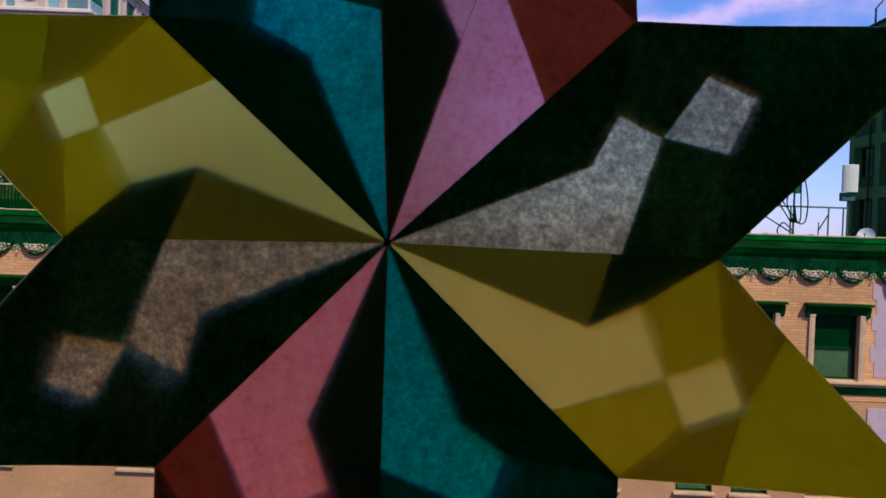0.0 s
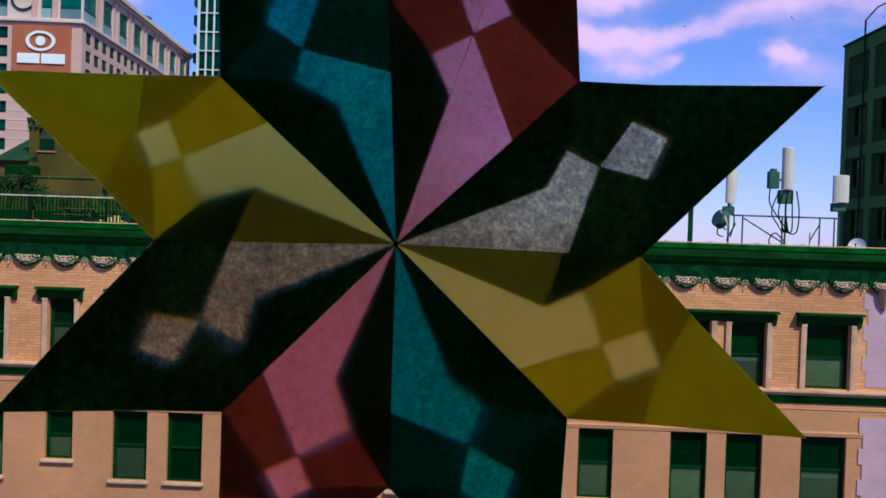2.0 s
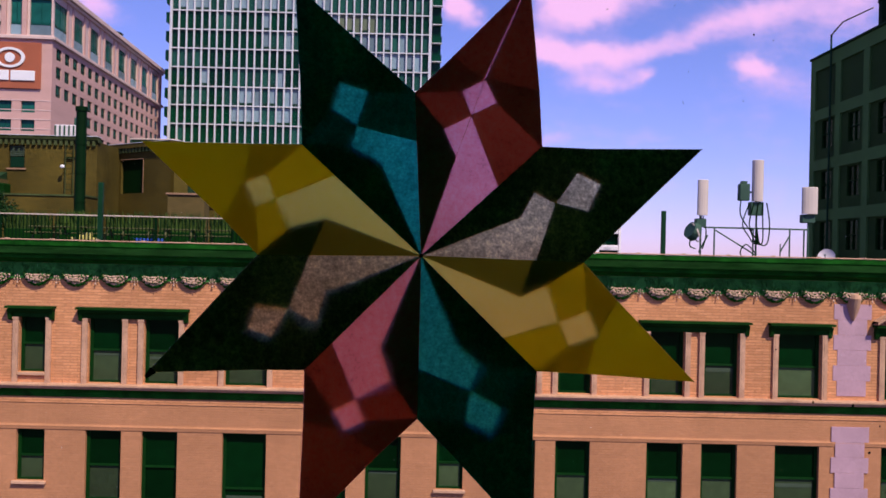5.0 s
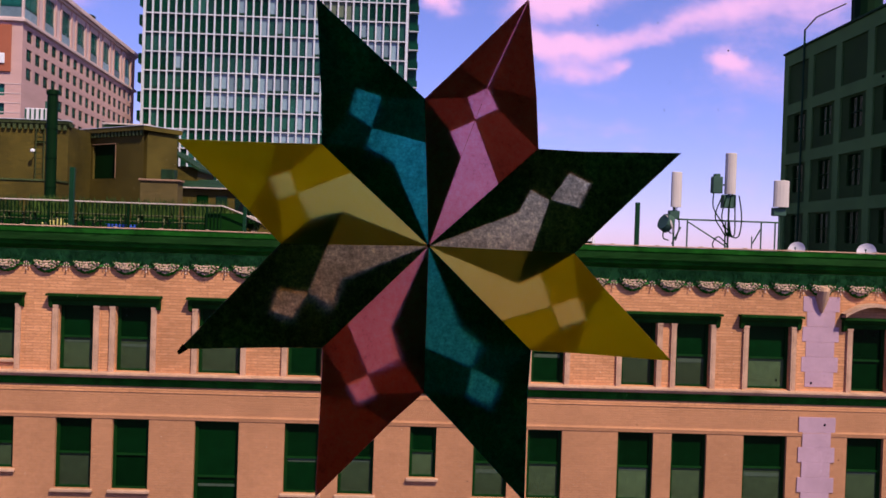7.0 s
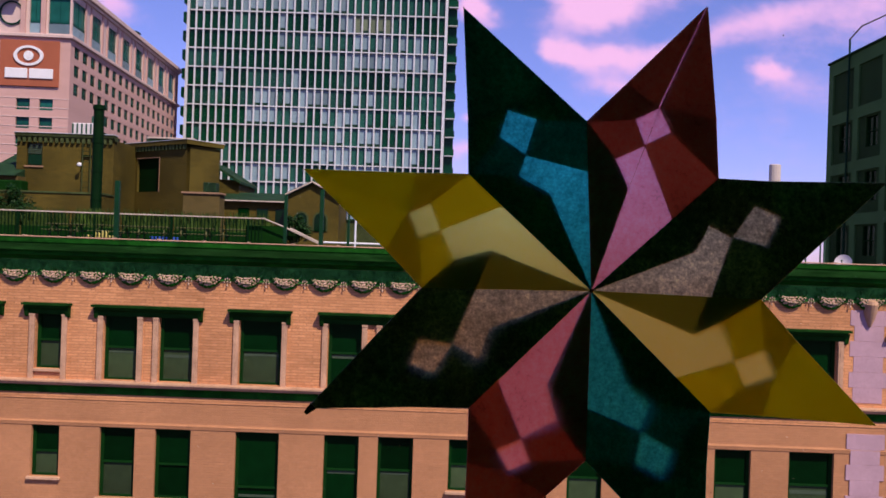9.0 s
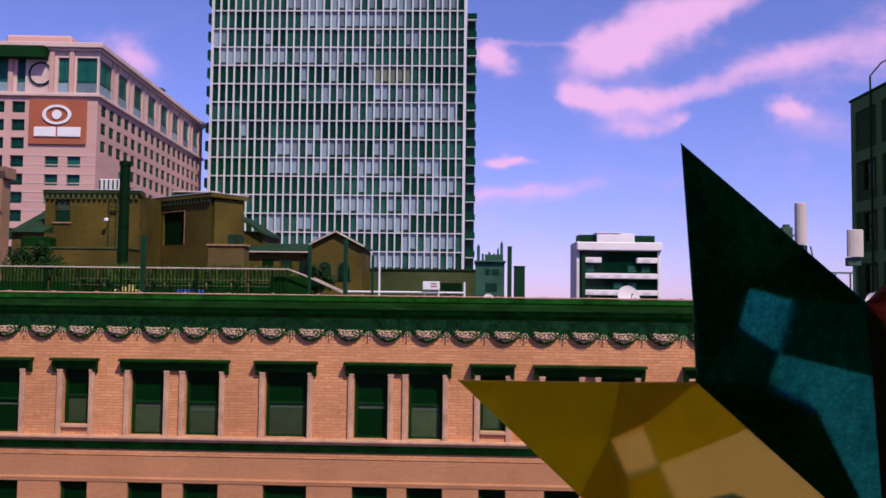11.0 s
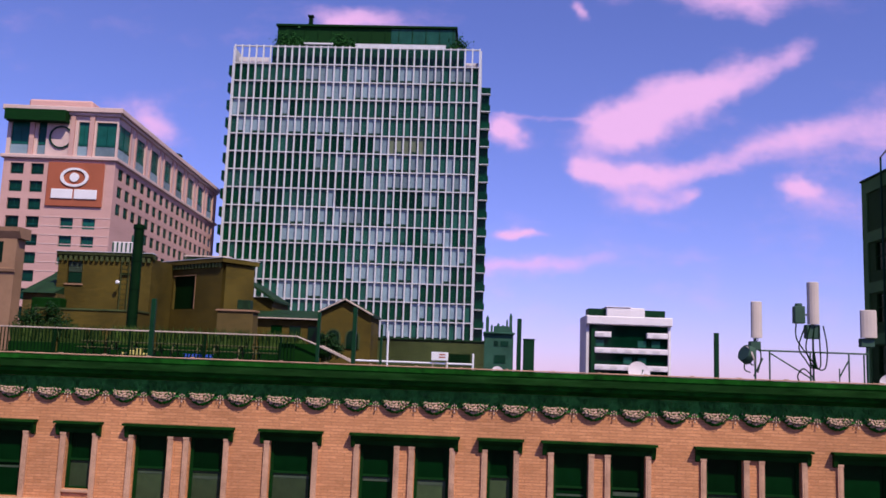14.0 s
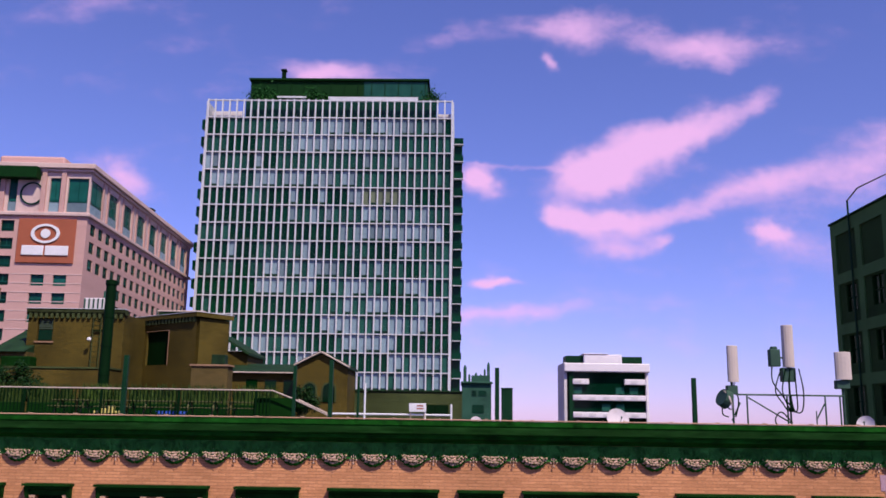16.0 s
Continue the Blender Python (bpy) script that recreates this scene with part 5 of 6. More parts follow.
    Zz = lambda v: EYE + v * 54
    part("wall", box(NB(), X(-0.5420), X(-0.5010), 0, 4, 0, Zz(0.0700)), M["tan_brick"], s)
    part("roof", profile(NB(), [(-0.3, Zz(0.0700)), (4.2, Zz(0.1020)), (4.2, Zz(0.0700))], X(-0.5440), X(-0.5020)), M["slate"], s)
    part("porch", bevelled(box(NB(), X(-0.5220), X(-0.4880), -1.0, -0.02, Zz(0.020), Zz(0.0640)), 0.08), M["deck_dark"], s, "dark porch cover")


make_brown_house()


# ---------------------------------------------------------------- the white gridded tower
def make_tower():
    Y = 185.0
    x0, x1 = -0.3097 * Y, -0.0141 * Y
    ztop, fl = EYE + 0.3772 * Y, (0.3772 - 0.0300) * Y / 16
    nb = 34
    bay = (x1 - x0) / nb
    t = thing("office_tower", (0, Y, 0), "tall tower with a white concrete grid and green-grey glass", "building")
    first = None
    for k in range(nb + 1):
        m = Matrix.Translation((x0 + k * bay, 0, 0))
        first = part("mullion", box(NB(), -0.145, 0.145, -0.45, 0.02, 0, ztop + 0.28), M["concrete_white"], t, at=m) if first is None else again(first, t, m)
    first = None
    for k in range(22):
        m = Matrix.Translation((0, 0, ztop - k * fl))
        first = part("floor_band", box(NB(), x0, x1, -0.40, 0.03, -0.11, 0.11), M["concrete_white"], t, at=m) if first is None else again(first, t, m)
    part("core", box(NB(), x0 + 0.1, x1 - 0.1, 0.3, 22, 0, ztop - fl), M["tower_dark"], t)
    part("setback_glass", box(NB(), x0 + 5 * bay, x1 - 2.2 * bay, 1.2, 20, ztop - fl, ztop + 0.35), M["tower_mid"], t, "glazed set-back storey")
    part("terrace_wall", box(NB(), x0 + 0.3, x0 + 4.4 * bay, 2.0, 2.3, ztop - fl, ztop - 0.45 * fl), M["office_grey"], t, "pale terrace wall behind the open grid")
    part("terrace_wall", box(NB(), x1 - 2.0 * bay, x1 - 0.3, 2.0, 2.3, ztop - fl, ztop - 0.55 * fl), M["office_grey"], t, "pale terrace wall behind the open grid")
    part("edge_pier", box(NB(), x0 - 0.4, x0 - 0.17, -0.3, 20, 0, ztop - 0.2), M["concrete_white"], t)
    part("edge_pier", box(NB(), x1 + 0.17, x1 + 0.4, -0.3, 20, 0, ztop - 0.2), M["concrete_white"], t)
    light = {1: [(8, 33)], 2: [(12, 26)], 3: [(0, 6), (7, 8), (22, 23), (25, 28), (29, 30)], 4: [(0, 22)], 5: [(12, 13), (16, 17), (20, 22)],
             6: [(12, 18), (22, 31)], 7: [(19, 33)], 8: [(4, 5), (14, 15), (27, 29)], 9: [(9, 19), (22, 25)], 10: [(8, 16), (18, 23), (28, 31)],
             11: [(1, 2), (20, 26), (30, 33)], 12: [(17, 22), (24, 28), (29, 31)], 13: [(8, 10), (12, 14), (20, 27)], 14: [(6, 9), (13, 18), (26, 33)],
             15: [(10, 16), (20, 26), (27, 33)], 16: [(2, 6), (19, 24), (26, 33)]}
    pick = random.Random(77)
    kinds = {}
    rest = {k: NB() for k in ("tower_dark", "tower_mid", "tower_light", "tower_ochre")}
    vents = None
    count = 0
    for row in range(1, 20):
        z1 = ztop - row * fl - 0.13
        z0 = ztop - (row + 1) * fl + 0.13
        run, kind = 0, "tower_dark"
        for c in range(nb):
            if run <= 0:
                run = pick.randint(1, 6)
                kind = "tower_dark" if pick.random() < 0.74 - 0.5 * c / nb else "tower_mid"
            run -= 1
            k = kind
            if any(a <= c < b for a, b in light.get(row, [])):
                k = "tower_light" if pick.random() < 0.78 else "tower_mid"
            if row == 5 and 22 <= c < 27:
                k = "tower_ochre"
            xa, xb = x0 + c * bay + 0.13, x0 + (c + 1) * bay - 0.13
            if count < 300:
                m = Matrix.Translation(((xa + xb) / 2, 0, z0))
                if k not in kinds:
                    w = (xb - xa) / 2
                    o = part("pane", box(NB(), -w, w, 0.10, 0.14, 0, z1 - z0), M[k], t, at=m)
                    kinds[k] = o
                else:
                    again(kinds[k], t, m)
                count += 1
            else:
                box(rest[k], xa, xb, 0.10, 0.14, z0, z1)
            if pick.random() < (0.75 if k == "tower_light" else 0.25):
                m = Matrix.Translation(((xa + xb) / 2, 0, z0))
                if vents is None:
                    w = (xb - xa) / 2
                    vents = NB()
                w = (xb - xa) / 2
                box(vents, m.translation.x - w, m.translation.x + w, 0.04, 0.09, z0, z0 + 0.62)
    for k, bm in rest.items():
        tagged(part("lower_panes", bm, M[k], t), kind="stuff")
    tagged(part("vent_panels", vents, M["spandrel"], t, "dark vent panels at the foot of panes"), kind="stuff")
    # balcony wing on the east side
    ze = EYE + 0.3290 * Y
    part("east_wing", box(NB(), x1 + 0.52, -0.0012 * Y, 4.0, 18, 0, ze), M["tower_dark"], t, "recessed dark east wing")
    first = None
    for k in range(17):
        m = Matrix.Translation((x1 + 0.52, 3.98, ze - k * fl))
        if first is None:
            bm = NB()
            box(bm, 0, 2.1, -1.2, 0, -0.10, 0.04)
            first = part("balcony", bm, M["concrete_white"], t, "small balcony with a glass front", at=m)
            part("balcony_front", box(NB(), 0.02, 2.08, -1.18, -1.12, 0.04, 1.4), M["tower_dark"], first)
        else:
            again(first, t, m)
    first = None
    for k in range(1, 20):
        m = Matrix.Translation((x0 - 0.42, 0.3, ztop - k * fl - 1.2))
        first = part("side_bay", box(NB(), -0.9, 0, 0, 3, -1.3, 0.8), M["tower_dark"], t, "dark bay on the side wall", at=m) if first is None else again(first, t, m)
    # roof pavilion and garden
    p = thing("roof_pavilion", (0, Y + 4, ztop + 0.351), "dark glazed rooftop pavilion with a flat roof", "pavilion")
    a, b = -0.2650 * Y, -0.0450 * Y
    part("glass_wall", box(NB(), a, b, 0, 10, 0.0, 6.0), M["frame_green"], p)
    part("glass_end", box(NB(), -0.1240 * Y, b - 0.1, -0.1, 0.0, 1.2, 5.9), M["tower_mid"], p, "paler glazed end")
    part("roof", bevelled(box(NB(), a - 0.4, b + 0.4, -0.6, 10.5, 6.002, 6.5), 0.05), M["frame_green"], p)
    for k in range(14):
        part("post", box(NB(), a + k * (b - a) / 13.2, a + k * (b - a) / 13.2 + 0.16, -0.2, -0.1, 0, 6.0), M["frame_green"], p)
    f = thing("roof_flue", (-0.2270 * Y, Y + 6, ztop + 6.851), "slim dark flue with a cap on the pavilion roof", "flue")
    part("shaft", box(NB(), -0.45, 0.45, -0.4, 0.4, 0, 2.5), M["black_iron"], f)
    part("cap", box(NB(), -0.65, 0.65, -0.65, 0.65, 2.7, 3.0), M["black_iron"], f)
    part("cap_leg", box(NB(), -0.1, 0.1, -0.1, 0.1, 2.5, 2.7), M["black_iron"], f)
    f = thing("roof_dome", (-0.1250 * Y, Y + 7, ztop + 6.851), "low pale roof dome", "vent")
    part("shell", ball(NB(), (0, 0, 0.0), 2.0, (1.2, 1, 0.5), 2), M["concrete_white"], f)
    f = thing("pergola", (-0.2120 * Y, Y + 3.0, ztop + 0.351), "small white flat canopy on the roof terrace", "canopy")
    part("roof", box(NB(), -3.2, 3.4, -1.2, 1.2, 1.1, 1.5), M["concrete_white"], f)
    for x in (-3.0, 3.1):
        part("post", box(NB(), x - 0.12, x + 0.12, -1.0, -0.8, 0, 1.1), M["concrete_white"], f)
    f = thing("terrace_parapet", (0, Y + 1.5, ztop + 0.351), "pale parapet along the roof terrace", "parapet")
    part("wall", box(NB(), -0.166 * Y, -0.056 * Y, 0, 0.3, 0, 1.3), M["concrete_white"], f)
    q = random.Random(9)
    for u, w, hgt in ((-0.255, 3.2, 3.6), (-0.238, 3.0, 3.0), (-0.185, 2.8, 3.2), (-0.172, 1.8, 1.8), (-0.040, 3.0, 3.4), (-0.248, 2.2, 2.2)):
        s = thing("roof_shrub", (u * Y, Y + 2.3, ztop + 0.351), "bushy dark green shrub in the roof garden", "shrub", "shrubs on the tower roof")
        part("stem", tube(NB(), (0, 0, 0), (0, 0, 1.0), 0.18, 0.1), M["wood"], s)
        bm = NB()
        for i in range(520):
            c = Vector((q.gauss(0, w * 0.32), q.gauss(0, 0.4), 0.2 + abs(q.gauss(0, hgt * 0.42))))
            r = q.uniform(0.18, 0.42)
            n = Vector((q.uniform(-1, 1), q.uniform(-1, 1), q.uniform(-1, 1))).normalized()
            e1 = n.orthogonal().normalized()
            e2 = n.cross(e1)
            bm.faces.new([bm.verts.new(c + e) for e in (e1 * r, e2 * r * 0.5, -e1 * r, -e2 * r * 0.5)])
        part("crown", bm, M["leaf_dark"], s, "loose clumps of leaves")


make_tower()


# ---------------------------------------------------------------- the pink hotel
def make_hotel():
    Y = 130.0
    cx, top = -0.4455 * Y, EYE + 0.2945 * Y
    base = pose(cx, Y, 0, 0, 0, 3.2)
    h = thing("hotel_building", base, "pink precast hotel with glazed attic storey and rust sign", "building")
    L, W = 62.0, 17.3
    Zv = lambda v: EYE + v * Y
    fl = 0.0214 * Y
    k = lambda u: (u + 0.4455) * Y / 1.0
    attic = Zv(0.2322)
    # front holes
    front = []
    for row in range(9):
        zt = Zv(0.2245) - row * fl
        for a, b in ((-0.5700, -0.5540), (-0.5455, -0.5300)):
            front.append((k(a), k(b), zt - 1.75, zt))
        if row >= 3:
            for a, b in ((-0.5050, -0.4895), (-0.4790, -0.4635)):
                front.append((k(a), k(b), zt - 1.75, zt))
    part("front_wall", pierced(NB(), -W, 0, 0, attic, 0, 0.5, front), M["hotel"], h)
    panes = {}

    def pane_at(w, hh, m, key="hotel_glass_dark"):
        q = (round(w, 2), round(hh, 2), key)
        if q not in panes:
            bm = NB()
            box(bm, -w / 2, w / 2, 0, 0.06, 0, hh)
            panes[q] = part("window", bm, M[key], h, at=m)
            fb = NB()
            box(fb, -w / 2, w / 2, -0.06, -0.002, hh * 0.30, hh * 0.36)
            box(fb, -0.04, 0.04, -0.06, -0.002, hh * 0.36, hh)
            part("window_bar", fb, M["hotel_glass"], panes[q])
        else:
            again(panes[q], h, m)

    for a, b, z0, z1 in front:
        pane_at(b - a, z1 - z0, Matrix.Translation(((a + b) / 2, 0.35, z0)), "hotel_glass" if a > -9 else "hotel_glass_dark")
    # east side, drawn along its own x
    side = pose(0, 0, 0, 0, 0, 90)
    holes = []
    n = 17
    for row in range(9):
        zt = Zv(0.2245) - row * fl
        for c in range(n):
            a = 1.6 + c * (L - 3.0) / n
            if row >= 3 and c < 3:
                continue
            holes.append((a, a + 2.15, zt - 1.8, zt))
    sw = part("side_wall", pierced(NB(), 0, L, 0, attic, 0, 0.25, holes), M["hotel"], h, at=side)
    for a, b, z0, z1 in holes:
        pane_at(b - a, z1 - z0, side @ Matrix.Translation(((a + b) / 2, 0.16, z0)))
    part("core", box(NB(), -W + 0.6, -0.6, 0.6, L - 0.1, 0, attic), M["hotel"], h)
    # attic storey
    at_holes = [(k(-0.5740), k(-0.5520), attic + 0.5, top - 2.2), (k(-0.5415), k(-0.5315), attic + 0.5, top - 2.2), (k(-0.4935), k(-0.4810), attic + 0.5, top - 2.2), (k(-0.4720), -0.3, attic + 0.5, top - 2.2)]
    part("attic_front", pierced(NB(), -W, 0, attic + 0.3, top - 0.8, 0.15, 0.6, at_holes), M["hotel_trim"], h)
    for a, b, z0, z1 in at_holes:
        pane_at(b - a, z1 - z0, Matrix.Translation(((a + b) / 2, 0.5, z0)), "hotel_glass")
        part("spandrel", box(NB(), a, b, 0.36, 0.42, z0, z0 + 1.5), M["tower_light"], h, "pale grey glass spandrel")
    sh = [(1.0, 6.0, attic + 0.5, top - 2.2)] + [(9.0 + i * 7.6, 13.2 + i * 7.6, attic + 0.5, top - 2.2) for i in range(7)]
    part("attic_side", pierced(NB(), 0.15, L, attic + 0.3, top - 0.8, 0.15, 0.6, sh), M["hotel_trim"], h, at=side)
    for a, b, z0, z1 in sh:
        pane_at(b - a, z1 - z0, side @ Matrix.Translation(((a + b) / 2, 0.3, z0)), "hotel_glass")
        part("spandrel", box(NB(), a, b, 0.19, 0.23, z0, z0 + 1.5), M["tower_light"], h, "pale grey glass spandrel", at=side)
    for i in range(8):
        for d in (-1.3, 1.0):
            a = 7.4 + i * 7.6 + d
            part("pilaster", box(NB(), a - 0.3, a + 0.3, -0.02, 0.14, attic + 0.3, top - 0.9), M["hotel"], h, at=side)
    for x in (k(-0.5480), k(-0.5000), k(-0.4770)):
        part("pilaster", box(NB(), x - 0.35, x + 0.35, -0.2, 0.14, attic + 0.3, top - 0.9), M["hotel"], h)
    part("attic_core", box(NB(), -W + 0.6, -0.8, 0.8, L - 0.1, attic + 0.3, top - 0.3), M["hotel_trim"], h)
    for nm, lo, hi, o in (("belt_course", attic - 0.25, attic + 0.3, 0.45), ("cornice", top - 0.8, top, 0.7), ("cornice_ledge", top - 1.25, top - 0.802, 0.3)):
        part(nm, bevelled(box(NB(), -W - o, o, -o, L + o, lo, hi), 0.08), M["hotel_trim"], h, "moulded pale precast band")
    part("penthouse", bevelled(box(NB(), -W + 1.0, -6.0, 4.0, 20.0, top, top + 2.4), 0.3), M["hotel"], h, "low pink penthouse")
    # ring ornament on the attic
    part("ring_ornament", ring(1.7, 0.12), M["hotel_glass_dark"], h, "dark ring ornament", at=Matrix.Translation((k(-0.5134), 0.02, attic + 3.3)))
    part("corner_canopy", box(NB(), k(-0.5775), k(-0.5050), -1.6, 0.1, top - 2.6, top - 0.85), M["frame_green"], h, "dark green corner canopy")
    for i in range(7):
        z = Zv(0.160) - i * 1.4
        part("rustication", box(NB(), k(-0.5280), 0.05, -0.05, 0.0, z, z + 0.12), M["hotel_trim"], h)
    # sign: plain shapes only
    s = thing("wall_sign", base @ Matrix.Translation((k(-0.4905), -0.06, 0)), "rust-brown sign panel with a white oval emblem and bar", "sign")
    w = (0.5239 - 0.4570) * Y / 2
    z0, z1 = Zv(0.1735), Zv(0.2265)
    part("panel", bevelled(box(NB(), -w, w, -0.25, 0.0, z0, z1), 0.05), M["sign_brown"], s)
    part("emblem", ring(1.55, 0.2), M["sign_white"], s, "white oval ring", at=Matrix.Translation((-0.1, -0.36, z0 + 4.55)) @ Matrix.Diagonal((1.25, 1, 0.86, 1)))
    part("emblem_fill", tube(NB(), (-0.1, -0.44, z0 + 4.55), (-0.1, -0.252, z0 + 4.55), 0.72, 0.72, 20), M["sign_white"], s, "plain white disc")
    for x, ww in ((-3.5, 3.3), (0.05, 3.5)):
        part("sign_bar", bevelled(box(NB(), x, x + ww, -0.45, -0.252, z0 + 1.15, z0 + 2.65), 0.06), M["sign_white"], s, "plain white bar")
    v = thing("roof_vent", base @ Matrix.Translation((-1.2, 33.0, top)), "round dark roof vent on the cornice", "vent")
    part("stem", tube(NB(), (0, 0, 0), (0, 0, 0.7), 0.4), M["black_iron"], v)
    part("cap", tube(NB(), (0, 0, 0.7), (0, 0, 1.0), 1.5, 1.1, 16), M["black_iron"], v)


def ring(r, w):
    bm = NB()
    n = 28
    v = []
    for i in range(n):
        a = 6.28319 * i / n
        c, s = math.cos(a), math.sin(a)
        v.append([bm.verts.new((q * c, y, q * s)) for q, y in ((r - w, -0.1), (r + w, -0.1), (r + w, 0.1), (r - w, 0.1))])
    for i in range(n):
        for j in range(4):
            bm.faces.new((v[i][j], v[i][(j + 1) % 4], v[(i + 1) % n][(j + 1) % 4], v[(i + 1) % n][j]))
    return bm


make_hotel()


# ---------------------------------------------------------------- small white office block, far building, east building
def make_office():
    Y = 110.0
    X = lambda u: u * Y
    Zv = lambda v: EYE + (v + 0.0022) * Y
    t = thing("office_block", (0, Y, 0), "small white office block with dark ribbon windows", "building")
    xa, xb = X(0.1203), X(0.2120)
    part("core", box(NB(), xa, xb, 0.6, 7.3, 0, Zv(0.0620)), M["tower_dark"], t, "dark glazed body")
    part("west_wall", box(NB(), xa - 0.35, xa - 0.002, 0.3, 7.5, 0, Zv(0.0640)), M["office_grey"], t, "pale grey side wall")
    part("west_pier", box(NB(), xa + 0.25, xa + 0.8, 0.05, 0.6, 0, Zv(0.0540)), M["green_post"], t)
    part("east_pier", box(NB(), xb - 0.3, xb, 0.05, 0.6, 0, Zv(0.0540)), M["office_white"], t)
    part("fascia", bevelled(box(NB(), xa - 0.4, xb + 0.15, -0.4, 0.6, Zv(0.0535), Zv(0.0632)), 0.1), M["office_white"], t, "broad white roof fascia")
    for k, v in enumerate((0.0395, 0.0215, 0.0025, -0.0165, -0.0355)):
        cuts = ((0.1265, 0.1450), (0.1850, 0.2085)) if k == 0 else ((0.1265, 0.2085),)
        for a, b in cuts:
            part("spandrel", bevelled(box(NB(), X(a), X(b), -0.1, 0.55, Zv(v), Zv(v + 0.0062)), 0.06), M["office_white"], t, "white spandrel band")
        q = random.Random(k)
        for i in range(5):
            x = X(0.131) + i * (X(0.204) - X(0.131)) / 4.6
            if k == 0 and 0.6 < i < 3.2:
                continue
            part("vent", box(NB(), x - 0.3, x + 0.55, -0.14, -0.102, Zv(v + 0.0016), Zv(v + 0.0044)), M["office_grey"], t)
            if q.random() < 0.7:
                part("window", box(NB(), x - 0.35, x + 0.7, 0.45, 0.55, Zv(v + 0.0075), Zv(v + 0.0150)), M["tower_mid"], t)
    p = thing("roof_plant", (0, Y + 2, Zv(0.0632)), "white rooftop plant room with green screens", "plant room")
    part("body", bevelled(box(NB(), X(0.1420), X(0.1860), 0, 5, 0, 0.0115 * Y), 0.08), M["office_white"], p)
    part("screen", box(NB(), X(0.1220), X(0.1420) - 0.01, 0.5, 4, 0, 0.0100 * Y), M["green_post"], p, "green louvred screen")
    part("screen", box(NB(), X(0.1860) + 0.01, X(0.2100), 0.5, 4, 0, 0.0095 * Y), M["green_post"], p, "green louvred screen")
    part("cap", bevelled(box(NB(), X(0.1410), X(0.1700), -0.1, 5.1, 0.0116 * Y, 0.0125 * Y), 0.03), M["office_white"], p)
    # far stone building
    Y2 = 140.0
    f = thing("stone_building", (0, Y2, 0), "grey-green stone building with spiky roof pinnacles", "building")
    X = lambda u: u * Y2
    Zv = lambda v: EYE + v * Y2
    part("wall", box(NB(), X(0.0010), X(0.0345), 0, 10, 0, Zv(0.0405)), M["far_stone"], f)
    part("cornice", bevelled(box(NB(), X(0.0000), X(0.0360), -0.5, 10, Zv(0.0406), Zv(0.0430)), 0.1), M["far_stone"], f)
    part("parapet", box(NB(), X(0.0120), X(0.0330), 0.3, 3, Zv(0.0431), Zv(0.0500)), M["far_stone"], f)
    for u, hh, w in ((0.0045, 0.0190, 0.5), (0.0095, 0.0085, 0.35), (0.0170, 0.0105, 0.4), (0.0225, 0.0085, 0.4), (0.0312, 0.0225, 0.45), (0.0270, 0.0150, 0.3)):
        bm = NB()
        box(bm, -w / 2, w / 2, 0, 0.6, 0, hh * Y2 * 0.8)
        tube(bm, (0, 0.3, hh * Y2 * 0.8), (0, 0.3, hh * Y2), w * 0.6, 0.05, 5)
        part("pinnacle", bm, M["far_stone"], f, at=Matrix.Translation((X(u), 0.4, Zv(0.0431))))
    for a, b, c, d in ((0.0125, 0.0175, 0.027, 0.033), (0.0200, 0.0290, 0.027, 0.033), (0.0130, 0.0260, 0.008, 0.017)):
        part("window", box(NB(), X(a), X(b), -0.08, 0, Zv(c), Zv(d)), M["tower_dark"], f)


make_office()


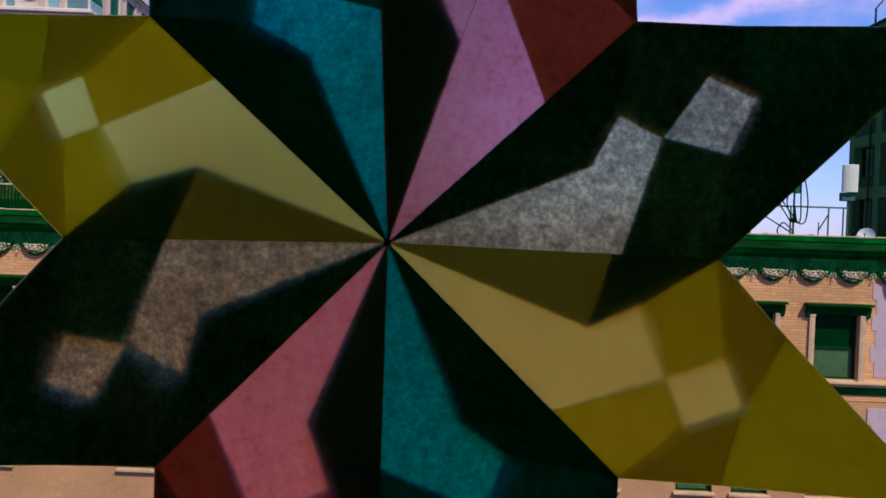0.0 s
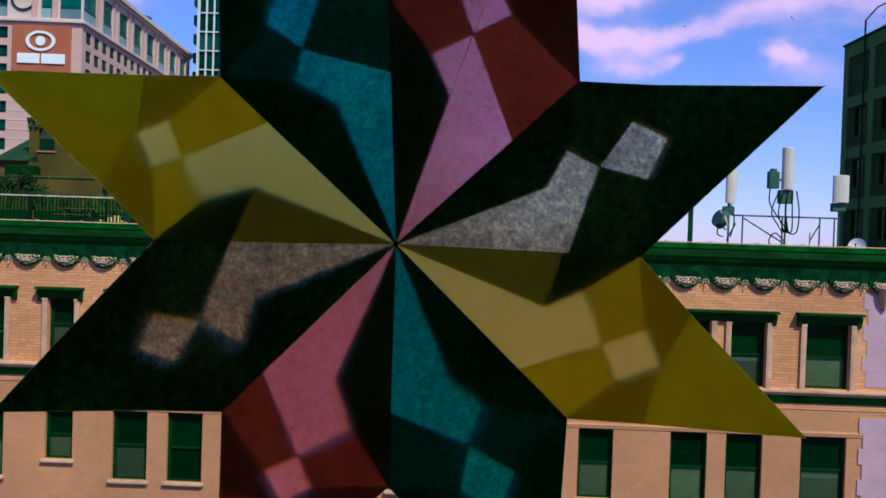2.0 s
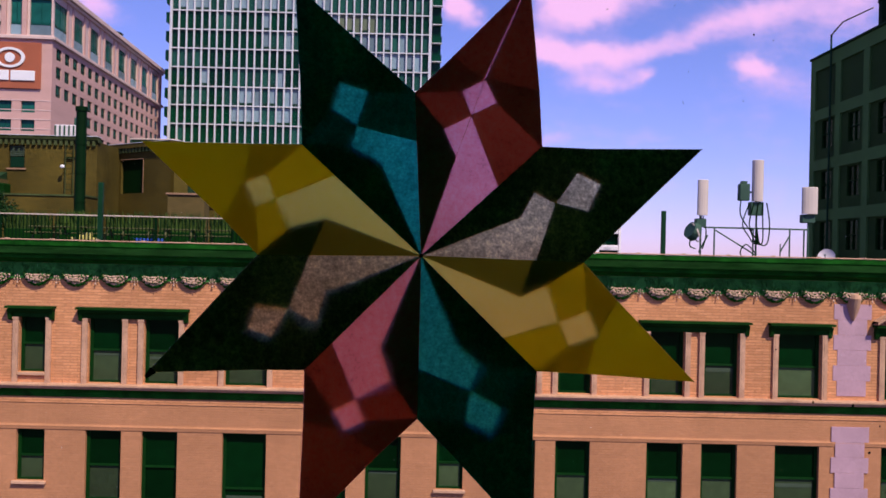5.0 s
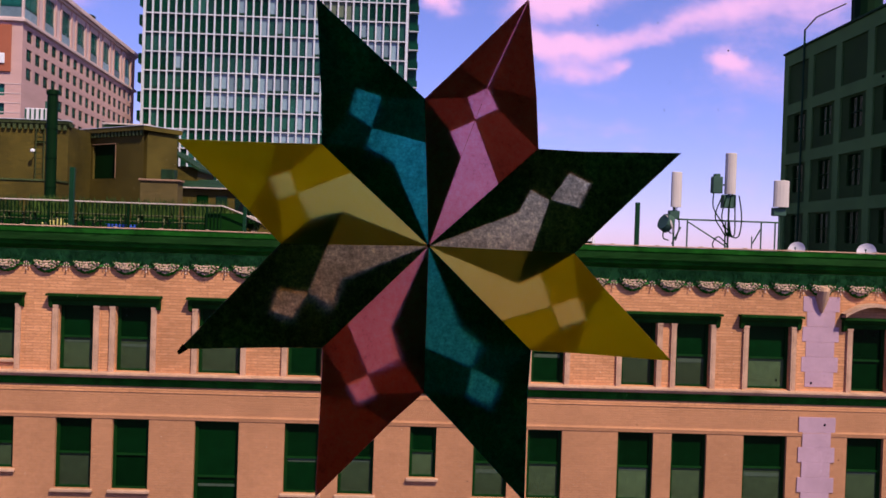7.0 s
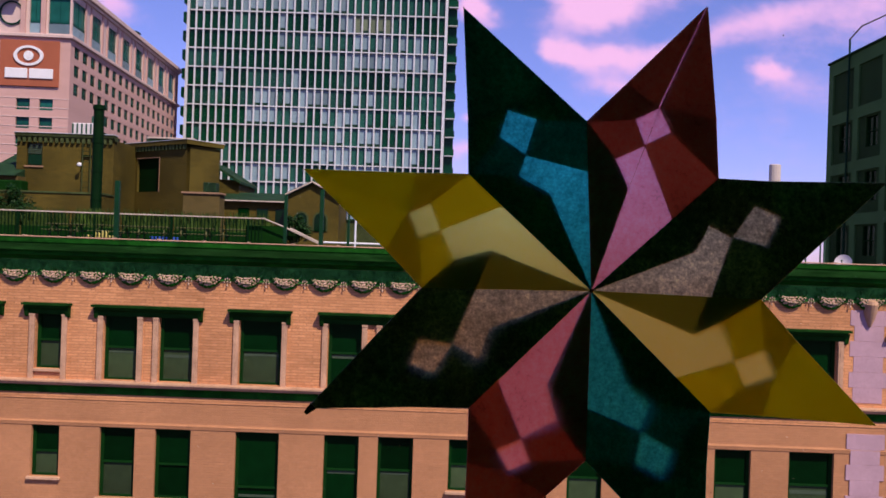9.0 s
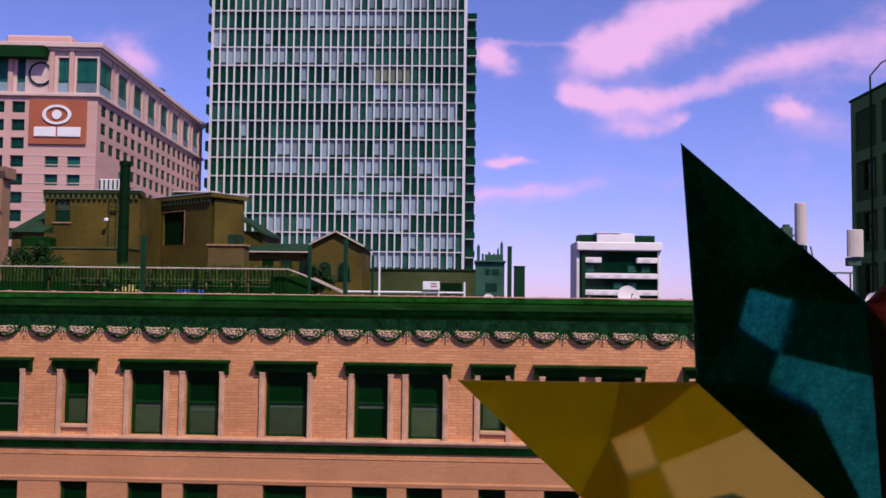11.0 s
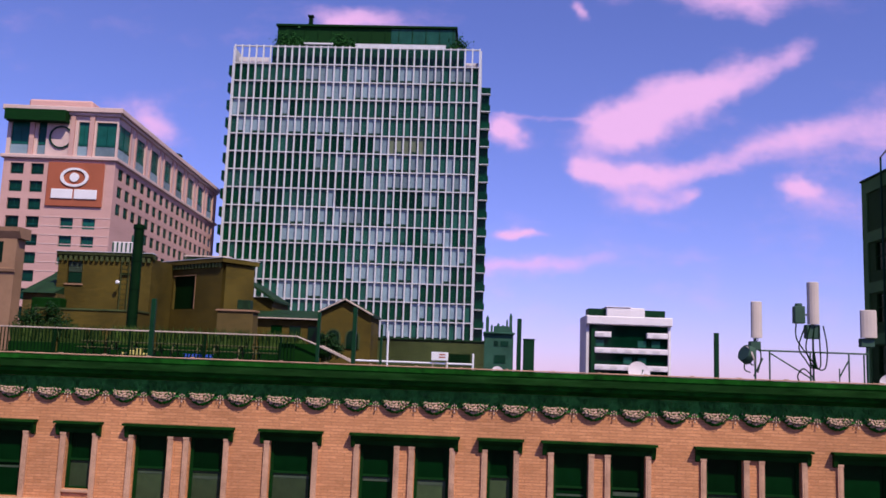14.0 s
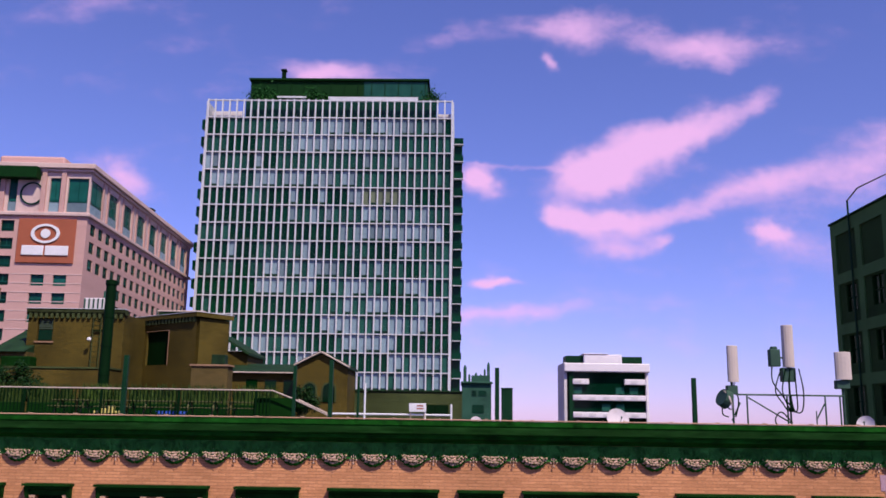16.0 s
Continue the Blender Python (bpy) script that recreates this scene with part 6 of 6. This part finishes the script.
def make_east_building():
    x, ya, yb = 26.8, 36.0, 62.5
    zt = EYE + 14.25
    t = thing("concrete_frame_building", pose(x, yb, 0, 0, 0, -90), "grey concrete-framed building with brick infill and dark windows", "building")
    L = yb - ya
    bay, fl = 3.9, 3.55
    holes, fields = [], []
    for c in range(7):
        a = 0.55 + c * bay
        if a + bay > L + 0.5:
            break
        for r in range(5):
            zb = zt - 0.9 - (r + 1) * fl + 0.75
            fields.append((a, a + bay - 0.75, zb, zb + fl - 0.75))
    part("frame", pierced(NB(), 0, L, 0, zt, 0, 0.25, fields), M["grey_frame"], t, "grey concrete frame")
    for i, (a, b, c, d) in enumerate(fields):
        r = i % 5
        if r == 0:
            part("infill_panel", box(NB(), a, b, 0.12, 0.3, c, d), M["infill"], t)
            continue
        wa, wb = a + 0.95, a + 2.55
        part("infill_panel", pierced(NB(), a, b, c, d, 0.12, 0.2, [(wa, wb, c + 0.75, d - 0.12)]), M["infill"], t)
        w = part("window", box(NB(), wa, wb, 0.28, 0.31, c + 0.75, d - 0.12), M["pane"], t)
        bm = NB()
        for q in ((wa, wa + 0.06, c + 0.75, d - 0.12), (wb - 0.06, wb, c + 0.75, d - 0.12), ((wa + wb) / 2 - 0.03, (wa + wb) / 2 + 0.03, c + 0.75, d - 0.12), (wa + .06, wb - .06, (c + d) / 2 + 0.3, (c + d) / 2 + 0.36)):
            box(bm, q[0], q[1], 0.2, 0.278, q[2], q[3])
        part("window_frame", bm, M["frame_green"], w)
    part("core", box(NB(), 0, L, 0.32, 12, 0, zt - 0.2), M["infill"], t)
    part("north_wall", box(NB(), -0.2, -0.002, 0, 12, 0, zt), M["grey_frame"], t)
    part("coping", bevelled(box(NB(), -0.25, L, -0.12, 12, zt + 0.002, zt + 0.16), 0.03), M["frame_green"], t, "dark roof coping")
    bm = NB()
    tube(bm, (3.2, -0.12, 2.0), (3.2, -0.12, zt + 1.1), 0.07, 0.07, 8)
    part("downpipe", bm, M["green_post"], t, "dark green drainpipe on the wall")
    bm = NB()
    tube(bm, (3.2, -0.12, zt + 1.1), (4.2, 0.2, zt + 1.75), 0.06, 0.06, 6)
    tube(bm, (4.2, 0.2, zt + 1.75), (7.5, 0.6, zt + 1.8), 0.06, 0.05, 6)
    part("bent_pipe", bm, M["rail_metal"], t, "pale bent pipe at the roof edge")
    tk = thing("roof_tank", (x + 0.9, 53.0, zt + 0.165), "dark squat tank on the roof edge", "tank")
    part("drum", tube(NB(), (0, 0, 0), (0, 0, 1.5), 0.9, 0.9, 14), M["black_iron"], tk)
    part("lid", tube(NB(), (0, 0, 1.502), (0, 0, 1.65), 0.97, 0.9, 14), M["black_iron"], tk)


make_east_building()
